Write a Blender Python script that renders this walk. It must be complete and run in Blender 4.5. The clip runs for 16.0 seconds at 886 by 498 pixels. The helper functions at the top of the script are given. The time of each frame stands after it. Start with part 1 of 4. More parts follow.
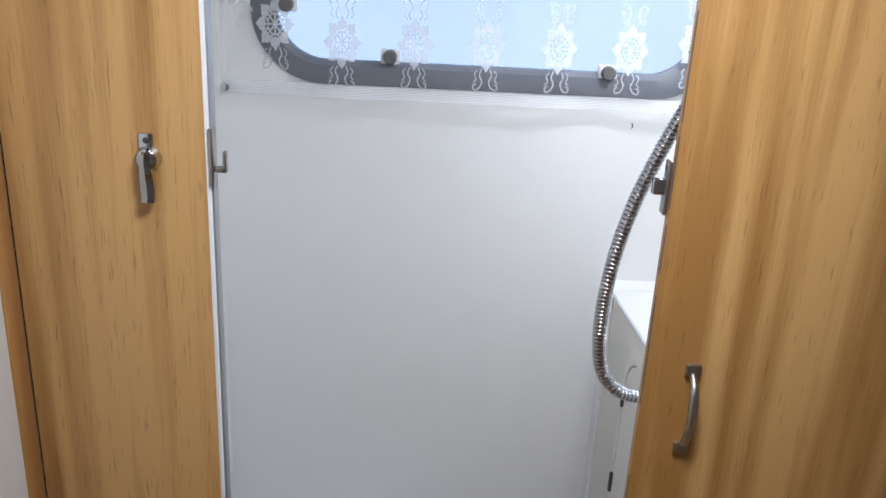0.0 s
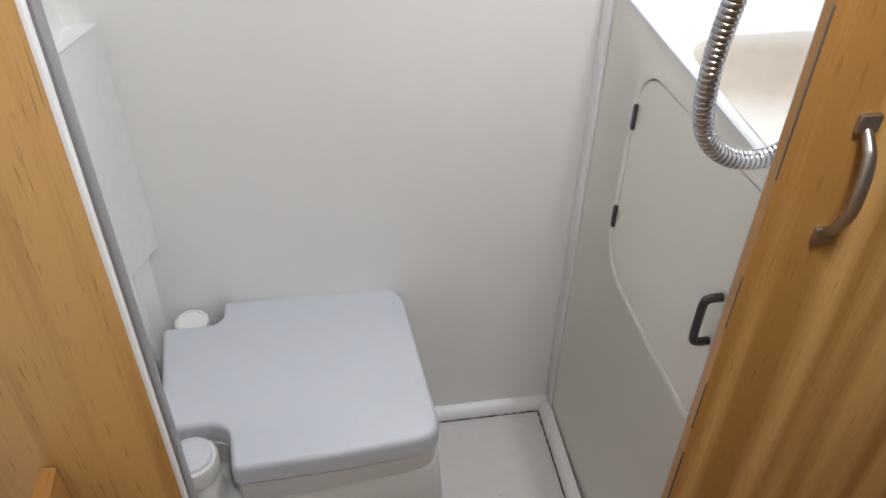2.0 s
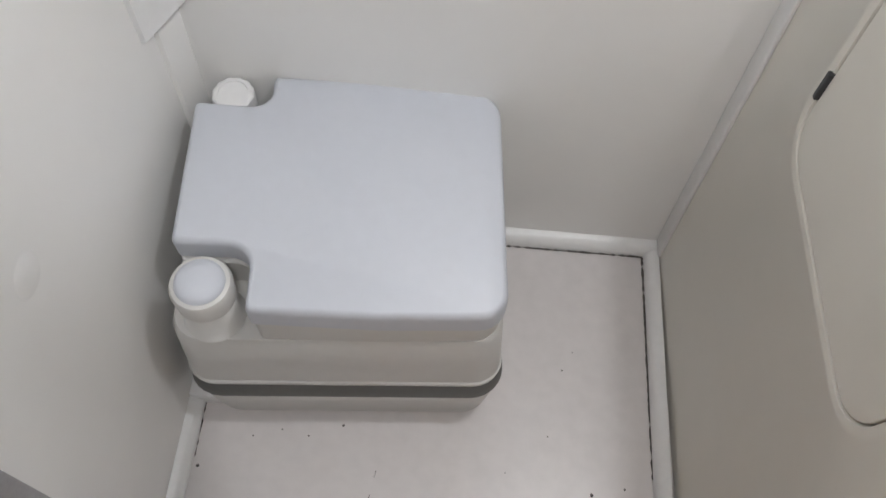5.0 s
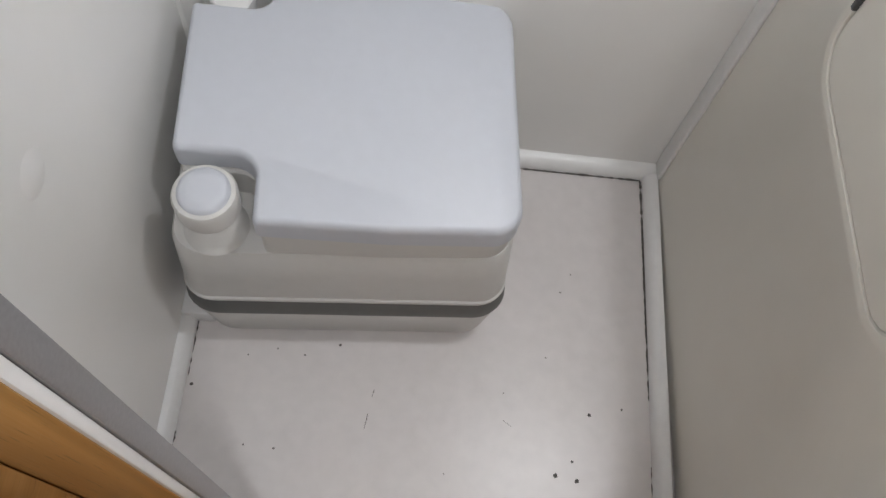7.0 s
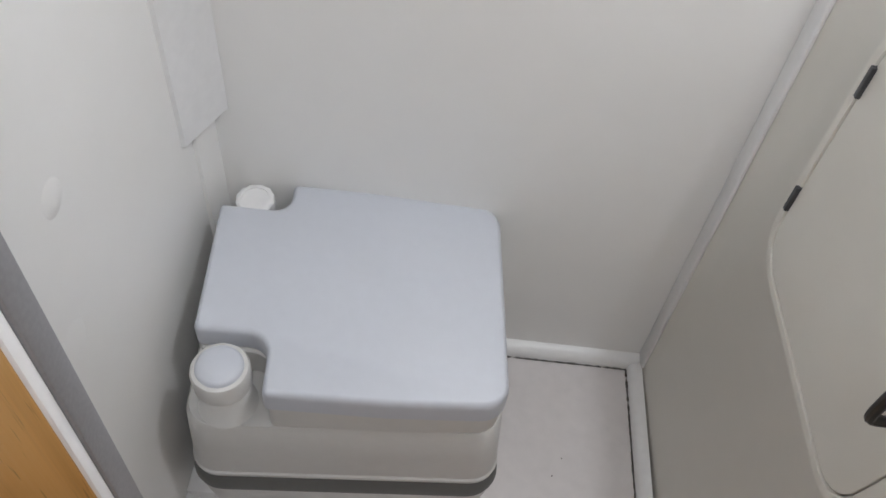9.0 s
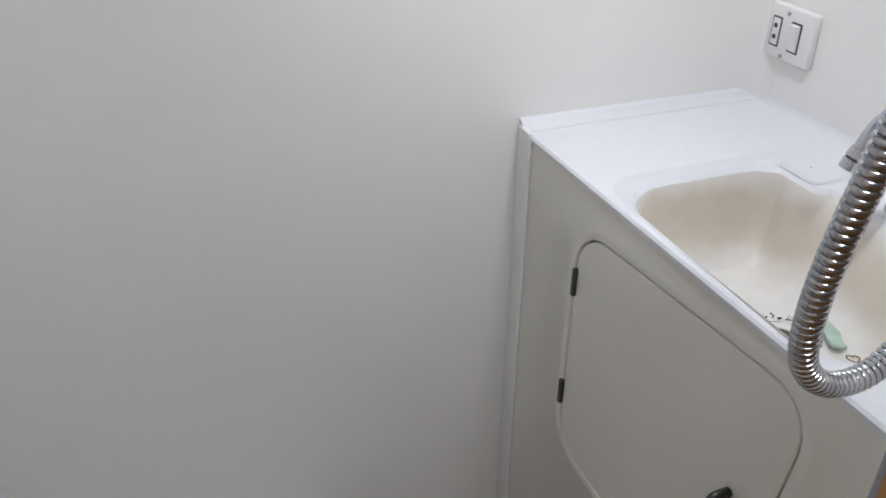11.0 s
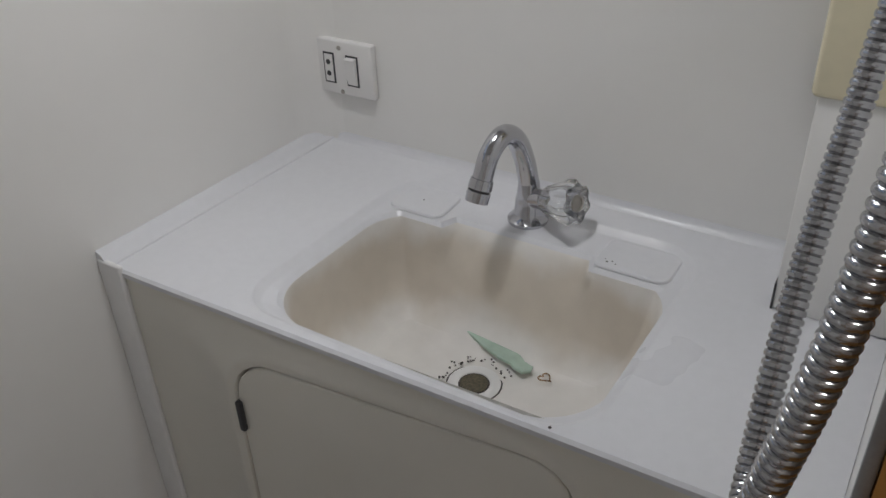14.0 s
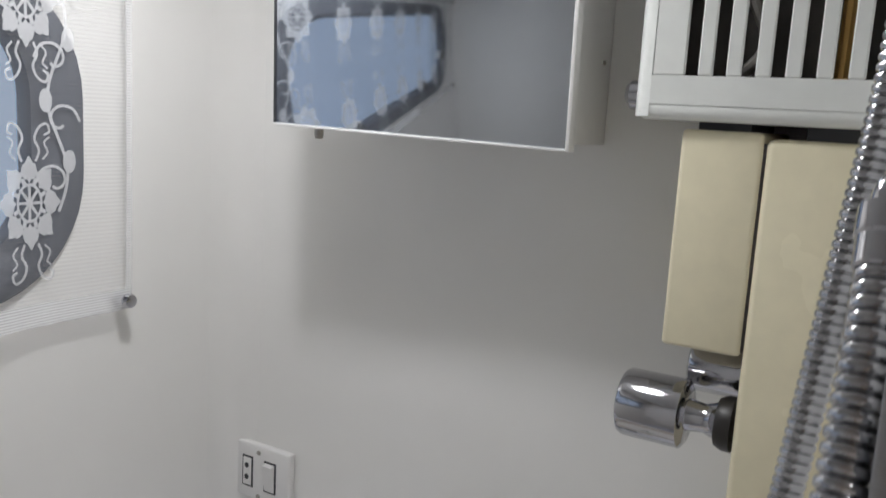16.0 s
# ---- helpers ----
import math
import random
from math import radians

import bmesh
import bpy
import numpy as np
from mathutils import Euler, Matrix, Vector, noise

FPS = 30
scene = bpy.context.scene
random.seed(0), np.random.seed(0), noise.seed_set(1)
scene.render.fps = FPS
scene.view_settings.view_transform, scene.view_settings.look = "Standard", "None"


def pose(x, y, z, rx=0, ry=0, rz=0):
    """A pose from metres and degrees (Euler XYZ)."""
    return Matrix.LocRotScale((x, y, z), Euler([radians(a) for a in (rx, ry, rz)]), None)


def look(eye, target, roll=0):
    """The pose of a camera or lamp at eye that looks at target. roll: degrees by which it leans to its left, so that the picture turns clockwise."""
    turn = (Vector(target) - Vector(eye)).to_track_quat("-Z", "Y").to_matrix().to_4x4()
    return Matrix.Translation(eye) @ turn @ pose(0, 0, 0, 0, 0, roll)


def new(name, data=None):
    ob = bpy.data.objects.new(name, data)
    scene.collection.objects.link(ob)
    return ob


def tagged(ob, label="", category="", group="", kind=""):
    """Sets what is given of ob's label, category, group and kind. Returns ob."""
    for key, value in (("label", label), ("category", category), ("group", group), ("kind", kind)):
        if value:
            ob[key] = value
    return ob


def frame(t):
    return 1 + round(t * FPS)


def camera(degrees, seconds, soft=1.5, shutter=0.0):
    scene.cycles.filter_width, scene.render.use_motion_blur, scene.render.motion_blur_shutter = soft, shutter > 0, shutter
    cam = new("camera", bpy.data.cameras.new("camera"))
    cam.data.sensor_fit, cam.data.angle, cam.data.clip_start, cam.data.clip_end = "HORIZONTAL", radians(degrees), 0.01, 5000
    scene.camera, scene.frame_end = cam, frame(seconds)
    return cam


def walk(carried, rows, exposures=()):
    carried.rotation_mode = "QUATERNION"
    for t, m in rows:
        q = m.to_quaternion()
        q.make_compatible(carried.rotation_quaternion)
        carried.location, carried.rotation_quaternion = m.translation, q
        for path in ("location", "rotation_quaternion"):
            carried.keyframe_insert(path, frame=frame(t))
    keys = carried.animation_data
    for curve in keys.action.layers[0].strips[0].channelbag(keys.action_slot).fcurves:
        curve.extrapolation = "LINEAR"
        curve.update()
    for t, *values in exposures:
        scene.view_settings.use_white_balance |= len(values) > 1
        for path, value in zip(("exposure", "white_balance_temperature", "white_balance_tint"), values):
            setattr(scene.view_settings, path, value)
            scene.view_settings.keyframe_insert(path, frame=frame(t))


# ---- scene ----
cam = camera(56.3, 16.0, shutter=0.12)
PATH = [
    (0, (-0.409, -1.534, 1.642), (-0.325, 0.349, 0.971), 3.1),
    (0.5, (-0.471, -1.369, 1.628), (-0.31, 0.449, 0.808), 1.2),
    (1, (-0.515, -1.275, 1.588), (-0.29, 0.422, 0.554), 1.8),
    (1.5, (-0.489, -1.227, 1.525), (-0.274, 0.341, 0.301), 3.0),
    (2, (-0.453, -1.187, 1.531), (-0.2, 0.31, 0.229), 1.1),
    (2.5, (-0.437, -1.179, 1.481), (-0.339, 0.29, 0.128), 0.6),
    (3, (-0.458, -1.174, 1.473), (-0.375, 0.236, 0.057), 2.5),
    (3.5, (-0.456, -1.138, 1.453), (-0.325, 0.179, -0.046), 3.1),
    (4, (-0.402, -0.973, 1.423), (-0.305, 0.264, -0.146), 3.3),
    (4.5, (-0.373, -0.845, 1.419), (-0.418, 0.289, -0.229), 1.3),
    (5, (-0.385, -0.802, 1.391), (-0.414, 0.154, -0.366), 3.4),
    (5.2, (-0.4, -0.792, 1.383), (-0.411, 0.098, -0.408), 3.6),
    (7.3, (-0.455, -0.82, 1.346), (-0.365, -0.002, -0.47), 11.8),
    (7.5, (-0.446, -0.82, 1.356), (-0.363, -0.002, -0.468), 11.5),
    (8, (-0.434, -0.829, 1.375), (-0.386, 0.083, -0.404), 9.1),
    (8.2, (-0.431, -0.852, 1.38), (-0.409, 0.142, -0.355), 8.1),
    (10.3, (-0.482, -0.945, 1.502), (-0.238, 0.600, 0.253), 3.5),
    (10.5, (-0.492, -0.959, 1.496), (-0.116, 0.619, 0.325), 3.8),
    (11, (-0.482, -0.975, 1.486), (0.120, 0.625, 0.447), 0.5),
    (11.5, (-0.449, -0.863, 1.505), (0.409, 0.625, 0.48), -3.4),
    (12, (-0.431, -0.777, 1.517), (0.717, 0.485, 0.474), -4.3),
    (12.5, (-0.426, -0.748, 1.522), (0.926, 0.313, 0.5), -4.6),
    (13, (-0.417, -0.746, 1.52), (1.01, 0.226, 0.51), -3.7),
    (13.5, (-0.441, -0.754, 1.523), (0.978, 0.206, 0.491), -3.1),
    (14, (-0.442, -0.755, 1.519), (0.97, 0.185, 0.46), -2.2),
    (14.5, (-0.44, -0.755, 1.517), (0.983, 0.165, 0.455), -0.8),
    (15, (-0.434, -0.769, 1.54), (1.108, 0.184, 0.696), 1.3),
    (15.5, (-0.435, -0.748, 1.541), (1.273, 0.185, 1.071), 4.0),
    (16, (-0.388, -0.768, 1.617), (1.314, 0.235, 1.300), 3.3),
]
walk(cam, [(t, look(eye, target, roll)) for t, eye, target, roll in PATH],
     [(0, -0.17, 5700, 10), (1.5, 0.0, 6050, 10), (3, 0.33, 6450, 10), (5, 0.2, 6250, 10), (8.2, 0.18, 6200, 10), (10.3, -0.25, 6000, 10), (11, -0.5, 6050, 10), (12, -0.85, 6150, 10), (14, -1.4, 6350, 10), (16, -1.3, 6300, 10)])

# ---- world and lights ----
world = bpy.data.worlds.new("sky")
scene.world = world
world.use_nodes = True
wn = world.node_tree
sky = wn.nodes.new("ShaderNodeTexSky")
sky.sky_type, sky.sun_disc, sky.sun_elevation, sky.sun_rotation = "NISHITA", False, radians(38), radians(20)
wn.links.new(sky.outputs[0], wn.nodes["Background"].inputs[0])
wn.nodes["Background"].inputs[1].default_value = 0.08


def area_lamp(name, m, sx, sy, watts, color):
    data = bpy.data.lights.new(name, "AREA")
    data.shape, data.size, data.size_y, data.energy, data.color = "RECTANGLE", sx, sy, watts, color
    ob = new(name, data)
    ob.matrix_world = m
    return ob


# daylight in the window's opening, the washroom's ceiling lamp, an added unseen passage lamp
area_lamp("window_daylight", pose(-0.28, 0.028, 1.575, 90, 0, 180), 0.78, 0.26, 0.45, (0.66, 0.81, 1.0))
area_lamp("washroom_lamp_light", pose(0.08, -0.29, 1.903), 0.045, 0.045, 3.4, (1.0, 0.995, 1.0))
area_lamp("passage_added_light", pose(-0.33, -1.12, 1.905), 0.14, 0.14, 4.5, (1.0, 0.98, 0.96))


# ---- materials ----
def shader(name, color, rough=0.5, metal=0.0, vary=0.06, big=3.0, small=60.0, bump=0.0, bump_scale=200.0, coat=0.0, spec=0.5):
    m = bpy.data.materials.new(name)
    m.use_nodes = True
    nt = m.node_tree
    b = nt.nodes["Principled BSDF"]
    b.inputs["Roughness"].default_value, b.inputs["Metallic"].default_value = rough, metal
    b.inputs["Coat Weight"].default_value, b.inputs["Specular IOR Level"].default_value = coat, spec
    tc = nt.nodes.new("ShaderNodeTexCoord")
    n1, n2 = nt.nodes.new("ShaderNodeTexNoise"), nt.nodes.new("ShaderNodeTexNoise")
    n1.inputs["Scale"].default_value, n2.inputs["Scale"].default_value = big, small
    n1.inputs["Detail"].default_value, n2.inputs["Detail"].default_value = 4, 3
    add = nt.nodes.new("ShaderNodeMath")
    add.operation = "ADD"
    ramp = nt.nodes.new("ShaderNodeMapRange")
    ramp.inputs["From Min"].default_value, ramp.inputs["From Max"].default_value = 0.7, 1.3
    ramp.inputs["To Min"].default_value, ramp.inputs["To Max"].default_value = 1 - vary, 1 + vary
    mix = nt.nodes.new("ShaderNodeVectorMath")
    mix.operation = "SCALE"
    mix.inputs[0].default_value = color
    for n in (n1, n2):
        nt.links.new(tc.outputs["Object"], n.inputs["Vector"])
    nt.links.new(n1.outputs["Fac"], add.inputs[0])
    nt.links.new(n2.outputs["Fac"], add.inputs[1])
    nt.links.new(add.outputs[0], ramp.inputs["Value"])
    nt.links.new(ramp.outputs[0], mix.inputs["Scale"])
    nt.links.new(mix.outputs[0], b.inputs["Base Color"])
    rr = nt.nodes.new("ShaderNodeMapRange")
    rr.inputs["To Min"].default_value, rr.inputs["To Max"].default_value = max(rough - 0.06, 0.02), rough + 0.08
    nt.links.new(n1.outputs["Fac"], rr.inputs["Value"])
    nt.links.new(rr.outputs[0], b.inputs["Roughness"])
    if bump:
        nb, bp = nt.nodes.new("ShaderNodeTexNoise"), nt.nodes.new("ShaderNodeBump")
        nb.inputs["Scale"].default_value, nb.inputs["Detail"].default_value = bump_scale, 3
        bp.inputs["Strength"].default_value, bp.inputs["Distance"].default_value = bump, 0.002
        nt.links.new(tc.outputs["Object"], nb.inputs["Vector"])
        nt.links.new(nb.outputs["Fac"], bp.inputs["Height"])
        nt.links.new(bp.outputs[0], b.inputs["Normal"])
    return m


def wood(name, dark, light, along, rough=0.38, streak=22.0):
    """Veneer with its grain along an axis: broad streaks, fine lines, short dark pores."""
    m = bpy.data.materials.new(name)
    m.use_nodes = True
    nt = m.node_tree
    b = nt.nodes["Principled BSDF"]
    b.inputs["Coat Weight"].default_value, b.inputs["Coat Roughness"].default_value = 0.15, 0.3
    tc = nt.nodes.new("ShaderNodeTexCoord")

    def stretched(scale, stretch, detail):
        mp, n = nt.nodes.new("ShaderNodeMapping"), nt.nodes.new("ShaderNodeTexNoise")
        mp.inputs["Scale"].default_value = [scale * (stretch if a == along else 1.0) for a in range(3)]
        n.inputs["Scale"].default_value, n.inputs["Detail"].default_value = 1.0, detail
        nt.links.new(tc.outputs["Object"], mp.inputs["Vector"])
        nt.links.new(mp.outputs[0], n.inputs["Vector"])
        return n

    broad, fine, pores = stretched(streak, 0.035, 1), stretched(streak * 14, 0.025, 4), stretched(520, 0.05, 2)
    ramp = nt.nodes.new("ShaderNodeValToRGB")
    ramp.color_ramp.elements[0].position, ramp.color_ramp.elements[1].position = 0.33, 0.68
    ramp.color_ramp.elements[0].color, ramp.color_ramp.elements[1].color = (*dark, 1), (*light, 1)
    mixf = nt.nodes.new("ShaderNodeMath")
    mixf.operation, mixf.inputs[1].default_value = "MULTIPLY_ADD", 0.30
    half = nt.nodes.new("ShaderNodeMath")
    half.operation, half.inputs[1].default_value, half.inputs[2].default_value = "MULTIPLY_ADD", 1.5, -0.40
    nt.links.new(broad.outputs["Fac"], half.inputs[0])
    nt.links.new(fine.outputs["Fac"], mixf.inputs[0])
    nt.links.new(half.outputs[0], mixf.inputs[2])
    nt.links.new(mixf.outputs[0], ramp.inputs["Fac"])
    pr = nt.nodes.new("ShaderNodeMapRange")
    pr.inputs["From Min"].default_value, pr.inputs["From Max"].default_value = 0.63, 0.74
    pr.inputs["To Min"].default_value, pr.inputs["To Max"].default_value = 1.0, 0.60
    nt.links.new(pores.outputs["Fac"], pr.inputs["Value"])
    sc = nt.nodes.new("ShaderNodeVectorMath")
    sc.operation = "SCALE"
    nt.links.new(ramp.outputs["Color"], sc.inputs[0])
    nt.links.new(pr.outputs[0], sc.inputs["Scale"])
    nt.links.new(sc.outputs[0], b.inputs["Base Color"])
    rr = nt.nodes.new("ShaderNodeMapRange")
    rr.inputs["To Min"].default_value, rr.inputs["To Max"].default_value = rough - 0.08, rough + 0.12
    nt.links.new(fine.outputs["Fac"], rr.inputs["Value"])
    nt.links.new(rr.outputs[0], b.inputs["Roughness"])
    bp = nt.nodes.new("ShaderNodeBump")
    bp.inputs["Strength"].default_value, bp.inputs["Distance"].default_value = 0.25, 0.0008
    nt.links.new(fine.outputs["Fac"], bp.inputs["Height"])
    nt.links.new(bp.outputs[0], b.inputs["Normal"])
    return m


WALL = shader("wall_gelcoat", (0.84, 0.83, 0.81), 0.30, vary=0.012, big=2.0, small=12, bump=0.05, bump_scale=5)
MOULD = shader("moulded_cream_plastic", (0.76, 0.735, 0.67), 0.32, vary=0.015, big=2.0, small=14, bump=0.04, bump_scale=8)
TRIM = shader("white_trim_plastic", (0.79, 0.785, 0.78), 0.33, vary=0.03)
COUNTER = shader("counter_white", (0.72, 0.725, 0.755), 0.28, vary=0.02, small=90)


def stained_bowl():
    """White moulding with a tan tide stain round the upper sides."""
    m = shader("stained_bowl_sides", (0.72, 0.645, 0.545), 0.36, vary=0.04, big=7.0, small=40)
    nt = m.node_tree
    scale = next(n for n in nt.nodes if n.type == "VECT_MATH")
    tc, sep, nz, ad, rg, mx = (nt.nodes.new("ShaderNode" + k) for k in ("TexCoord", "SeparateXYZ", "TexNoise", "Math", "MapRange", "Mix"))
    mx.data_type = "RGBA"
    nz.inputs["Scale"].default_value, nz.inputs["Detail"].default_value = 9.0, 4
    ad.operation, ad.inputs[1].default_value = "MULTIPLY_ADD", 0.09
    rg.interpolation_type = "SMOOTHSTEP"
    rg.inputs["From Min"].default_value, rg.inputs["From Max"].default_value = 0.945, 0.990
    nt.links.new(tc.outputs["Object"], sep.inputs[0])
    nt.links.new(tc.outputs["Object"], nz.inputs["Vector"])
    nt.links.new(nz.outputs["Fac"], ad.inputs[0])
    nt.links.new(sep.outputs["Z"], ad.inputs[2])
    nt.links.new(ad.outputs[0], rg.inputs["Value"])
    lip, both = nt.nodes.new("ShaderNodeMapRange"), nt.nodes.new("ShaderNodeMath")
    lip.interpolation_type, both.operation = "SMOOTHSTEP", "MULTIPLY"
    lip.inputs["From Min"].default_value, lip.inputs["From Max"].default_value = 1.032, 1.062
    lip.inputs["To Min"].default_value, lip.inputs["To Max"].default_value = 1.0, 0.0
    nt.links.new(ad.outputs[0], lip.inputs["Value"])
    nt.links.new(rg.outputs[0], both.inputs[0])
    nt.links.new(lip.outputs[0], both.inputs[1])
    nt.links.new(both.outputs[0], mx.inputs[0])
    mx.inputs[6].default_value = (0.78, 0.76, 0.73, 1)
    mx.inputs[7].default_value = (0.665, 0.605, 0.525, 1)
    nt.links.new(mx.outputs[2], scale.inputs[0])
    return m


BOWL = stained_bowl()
FLOORM = shader("floor_vinyl", (0.655, 0.62, 0.61), 0.30, vary=0.04, big=5, small=40, bump=0.05, bump_scale=60)
DIRT = shader("dirt_crack", (0.09, 0.08, 0.075), 0.85, vary=0.4, small=200)
TOILET = shader("toilet_plastic", (0.575, 0.595, 0.645), 0.42, vary=0.015, bump=0.05, bump_scale=700)
TOILETLOW = shader("toilet_tank_plastic", (0.62, 0.61, 0.59), 0.40, vary=0.02, bump=0.05, bump_scale=700)
GREYBAND = shader("grey_band_plastic", (0.125, 0.125, 0.12), 0.5, vary=0.05)
CHROME = shader("chrome", (0.52, 0.52, 0.55), 0.09, 1.0, vary=0.05)
STEELDULL = shader("worn_nickel", (0.42, 0.40, 0.37), 0.32, 1.0, vary=0.15, small=120)
HOSEM = shader("hose_steel", (0.46, 0.46, 0.475), 0.17, 1.0, vary=0.18, small=90)
ALU = shader("aluminium", (0.36, 0.36, 0.375), 0.42, 0.7, vary=0.08, small=300)
BLACK = shader("black_plastic", (0.025, 0.022, 0.02), 0.4, vary=0.2)
DARKSEAL = shader("window_rubber", (0.11, 0.118, 0.14), 0.55, vary=0.1)
CREAM = shader("yellowed_paint", (0.80, 0.73, 0.53), 0.24, vary=0.04, big=6, bump=0.08, bump_scale=30)
ENAMEL = shader("white_enamel", (0.80, 0.81, 0.78), 0.16, vary=0.03)
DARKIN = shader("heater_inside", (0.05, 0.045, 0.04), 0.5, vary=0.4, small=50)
COPPER = shader("copper_pipe", (0.60, 0.38, 0.14), 0.3, 1.0, vary=0.15)
WHITEPL = shader("white_switch_plastic", (0.80, 0.79, 0.78), 0.35, vary=0.02)
INK = shader("dark_slot", (0.05, 0.05, 0.055), 0.5, vary=0.1)
PALEGREEN = shader("pale_green_plastic", (0.44, 0.57, 0.48), 0.45, vary=0.12)
DRAINDARK = shader("drain_slime", (0.11, 0.095, 0.06), 0.35, vary=0.6, small=300)
RUST = shader("rust_stain", (0.34, 0.22, 0.12), 0.6, 0.5, vary=0.4, small=150)
WOODV = wood("pine_veneer_upright", (0.375, 0.188, 0.050), (0.62, 0.368, 0.133), 2, streak=33.0)
WOODH = wood("pine_rail", (0.42, 0.215, 0.065), (0.62, 0.375, 0.145), 1)
WOODEDGE = wood("pine_edge", (0.33, 0.16, 0.05), (0.50, 0.27, 0.09), 2)
OUTER = shader("passage_white", (0.74, 0.72, 0.69), 0.5, vary=0.04)


def netting(name, low, high, scale, direction="Z"):
    """Woven cloth whose threads leave open gaps between them."""
    m = bpy.data.materials.new(name)
    m.use_nodes = True
    nt = m.node_tree
    b = nt.nodes["Principled BSDF"]
    b.inputs["Base Color"].default_value, b.inputs["Roughness"].default_value = (0.85, 0.86, 0.88, 1), 0.8
    tr, mx = nt.nodes.new("ShaderNodeBsdfTransparent"), nt.nodes.new("ShaderNodeMixShader")
    tc, wv, rg = nt.nodes.new("ShaderNodeTexCoord"), nt.nodes.new("ShaderNodeTexWave"), nt.nodes.new("ShaderNodeMapRange")
    wv.bands_direction = direction
    wv.inputs["Scale"].default_value, wv.inputs["Distortion"].default_value = scale, 0.3
    rg.inputs["To Min"].default_value, rg.inputs["To Max"].default_value = low, high
    nt.links.new(tc.outputs["Object"], wv.inputs["Vector"])
    nt.links.new(wv.outputs["Fac"], rg.inputs["Value"])
    nt.links.new(rg.outputs[0], mx.inputs[0])
    nt.links.new(tr.outputs[0], mx.inputs[1])
    nt.links.new(b.outputs[0], mx.inputs[2])
    nt.links.new(mx.outputs[0], nt.nodes["Material Output"].inputs["Surface"])
    return m


def glass(name, color, rough):
    m = bpy.data.materials.new(name)
    m.use_nodes = True
    b = m.node_tree.nodes["Principled BSDF"]
    b.inputs["Base Color"].default_value, b.inputs["Roughness"].default_value = (*color, 1), rough
    b.inputs["Transmission Weight"].default_value, b.inputs["IOR"].default_value = 1.0, 1.48
    return m


def glow(name, color, strength):
    m = bpy.data.materials.new(name)
    m.use_nodes = True
    b = m.node_tree.nodes["Principled BSDF"]
    b.inputs["Base Color"].default_value = (*color, 1)
    b.inputs["Emission Color"].default_value, b.inputs["Emission Strength"].default_value = (*color, 1), strength
    return m


NET = netting("sheer_net", 0.01, 0.12, 75.0)
LACE = netting("lace_thread", 0.36, 0.76, 240.0, "DIAGONAL")
HEM = netting("curtain_hem_cloth", 0.32, 0.60, 110.0)
PANE = glass("acrylic_pane", (0.92, 0.95, 1.0), 0.05)
CLEARKNOB = glass("clear_acrylic_knob", (0.86, 0.87, 0.88), 0.12)
MIRROR = shader("mirror_silver", (0.66, 0.70, 0.76), 0.02, 1.0, vary=0.01)
DIFFUSER = glow("lamp_diffuser", (1.0, 0.97, 0.92), 24.0)
OUTSIDE = glow("hazy_daylight", (0.65, 0.69, 0.77), 0.35)


# ---- mesh helpers ----


def thing(name, label, category, at=(0, 0, 0), rz=0.0, group="", kind=""):
    ob = new(name)
    ob.empty_display_size = 0.05
    ob.matrix_basis = pose(*at, 0, 0, rz)
    return tagged(ob, label, category, group, kind)


def mesh_of(name, bm, material, smooth=35):
    bmesh.ops.recalc_face_normals(bm, faces=bm.faces)
    me = bpy.data.meshes.new(name)
    bm.to_mesh(me)
    bm.free()
    me.materials.append(material)
    if smooth:
        me.shade_smooth()
        me.set_sharp_from_angle(angle=radians(smooth))
    return me


def part(name, bm, material, parent=None, label="", local=False, smooth=35):
    ob = new(name, mesh_of(name, bm, material, smooth))
    if parent is not None:
        ob.parent = parent
        if parent.type == "EMPTY" and not local:
            ob.matrix_parent_inverse = parent.matrix_basis.inverted()
    return tagged(ob, label)


def structure(name, bm, material, label, category, smooth=35):
    return tagged(new(name, mesh_of(name, bm, material, smooth)), label, category, "", "structure")


def box(lo, hi, bevel=0.0, seg=2, bm=None):
    bm = bm or bmesh.new()
    one = bmesh.new()
    bmesh.ops.create_cube(one, size=1)
    for v in one.verts:
        v.co = Vector([lo[i] + (v.co[i] + 0.5) * (hi[i] - lo[i]) for i in range(3)])
    if bevel:
        bmesh.ops.bevel(one, geom=one.edges[:], offset=bevel, segments=seg, profile=0.5, affect="EDGES", clamp_overlap=True)
    merge(bm, one)
    return bm


def merge(bm, one):
    me = bpy.data.meshes.new("tmp")
    one.to_mesh(me)
    one.free()
    bm.from_mesh(me)
    bpy.data.meshes.remove(me)
    return bm


def rings(loops, cap0=True, cap1=True, closed=True, bm=None):
    """Skin a list of point loops of equal length."""
    bm = bm or bmesh.new()
    vs = [[bm.verts.new(p) for p in loop] for loop in loops]
    n = len(vs[0])
    for a, b in zip(vs, vs[1:]):
        for i in range(n if closed else n - 1):
            j = (i + 1) % n
            bm.faces.new((a[i], a[j], b[j], b[i]))
    if cap0:
        bm.faces.new(vs[0][::-1])
    if cap1:
        bm.faces.new(vs[-1])
    return bm


def frame_axes(d):
    d = Vector(d).normalized()
    u = d.orthogonal().normalized()
    return u, d.cross(u)


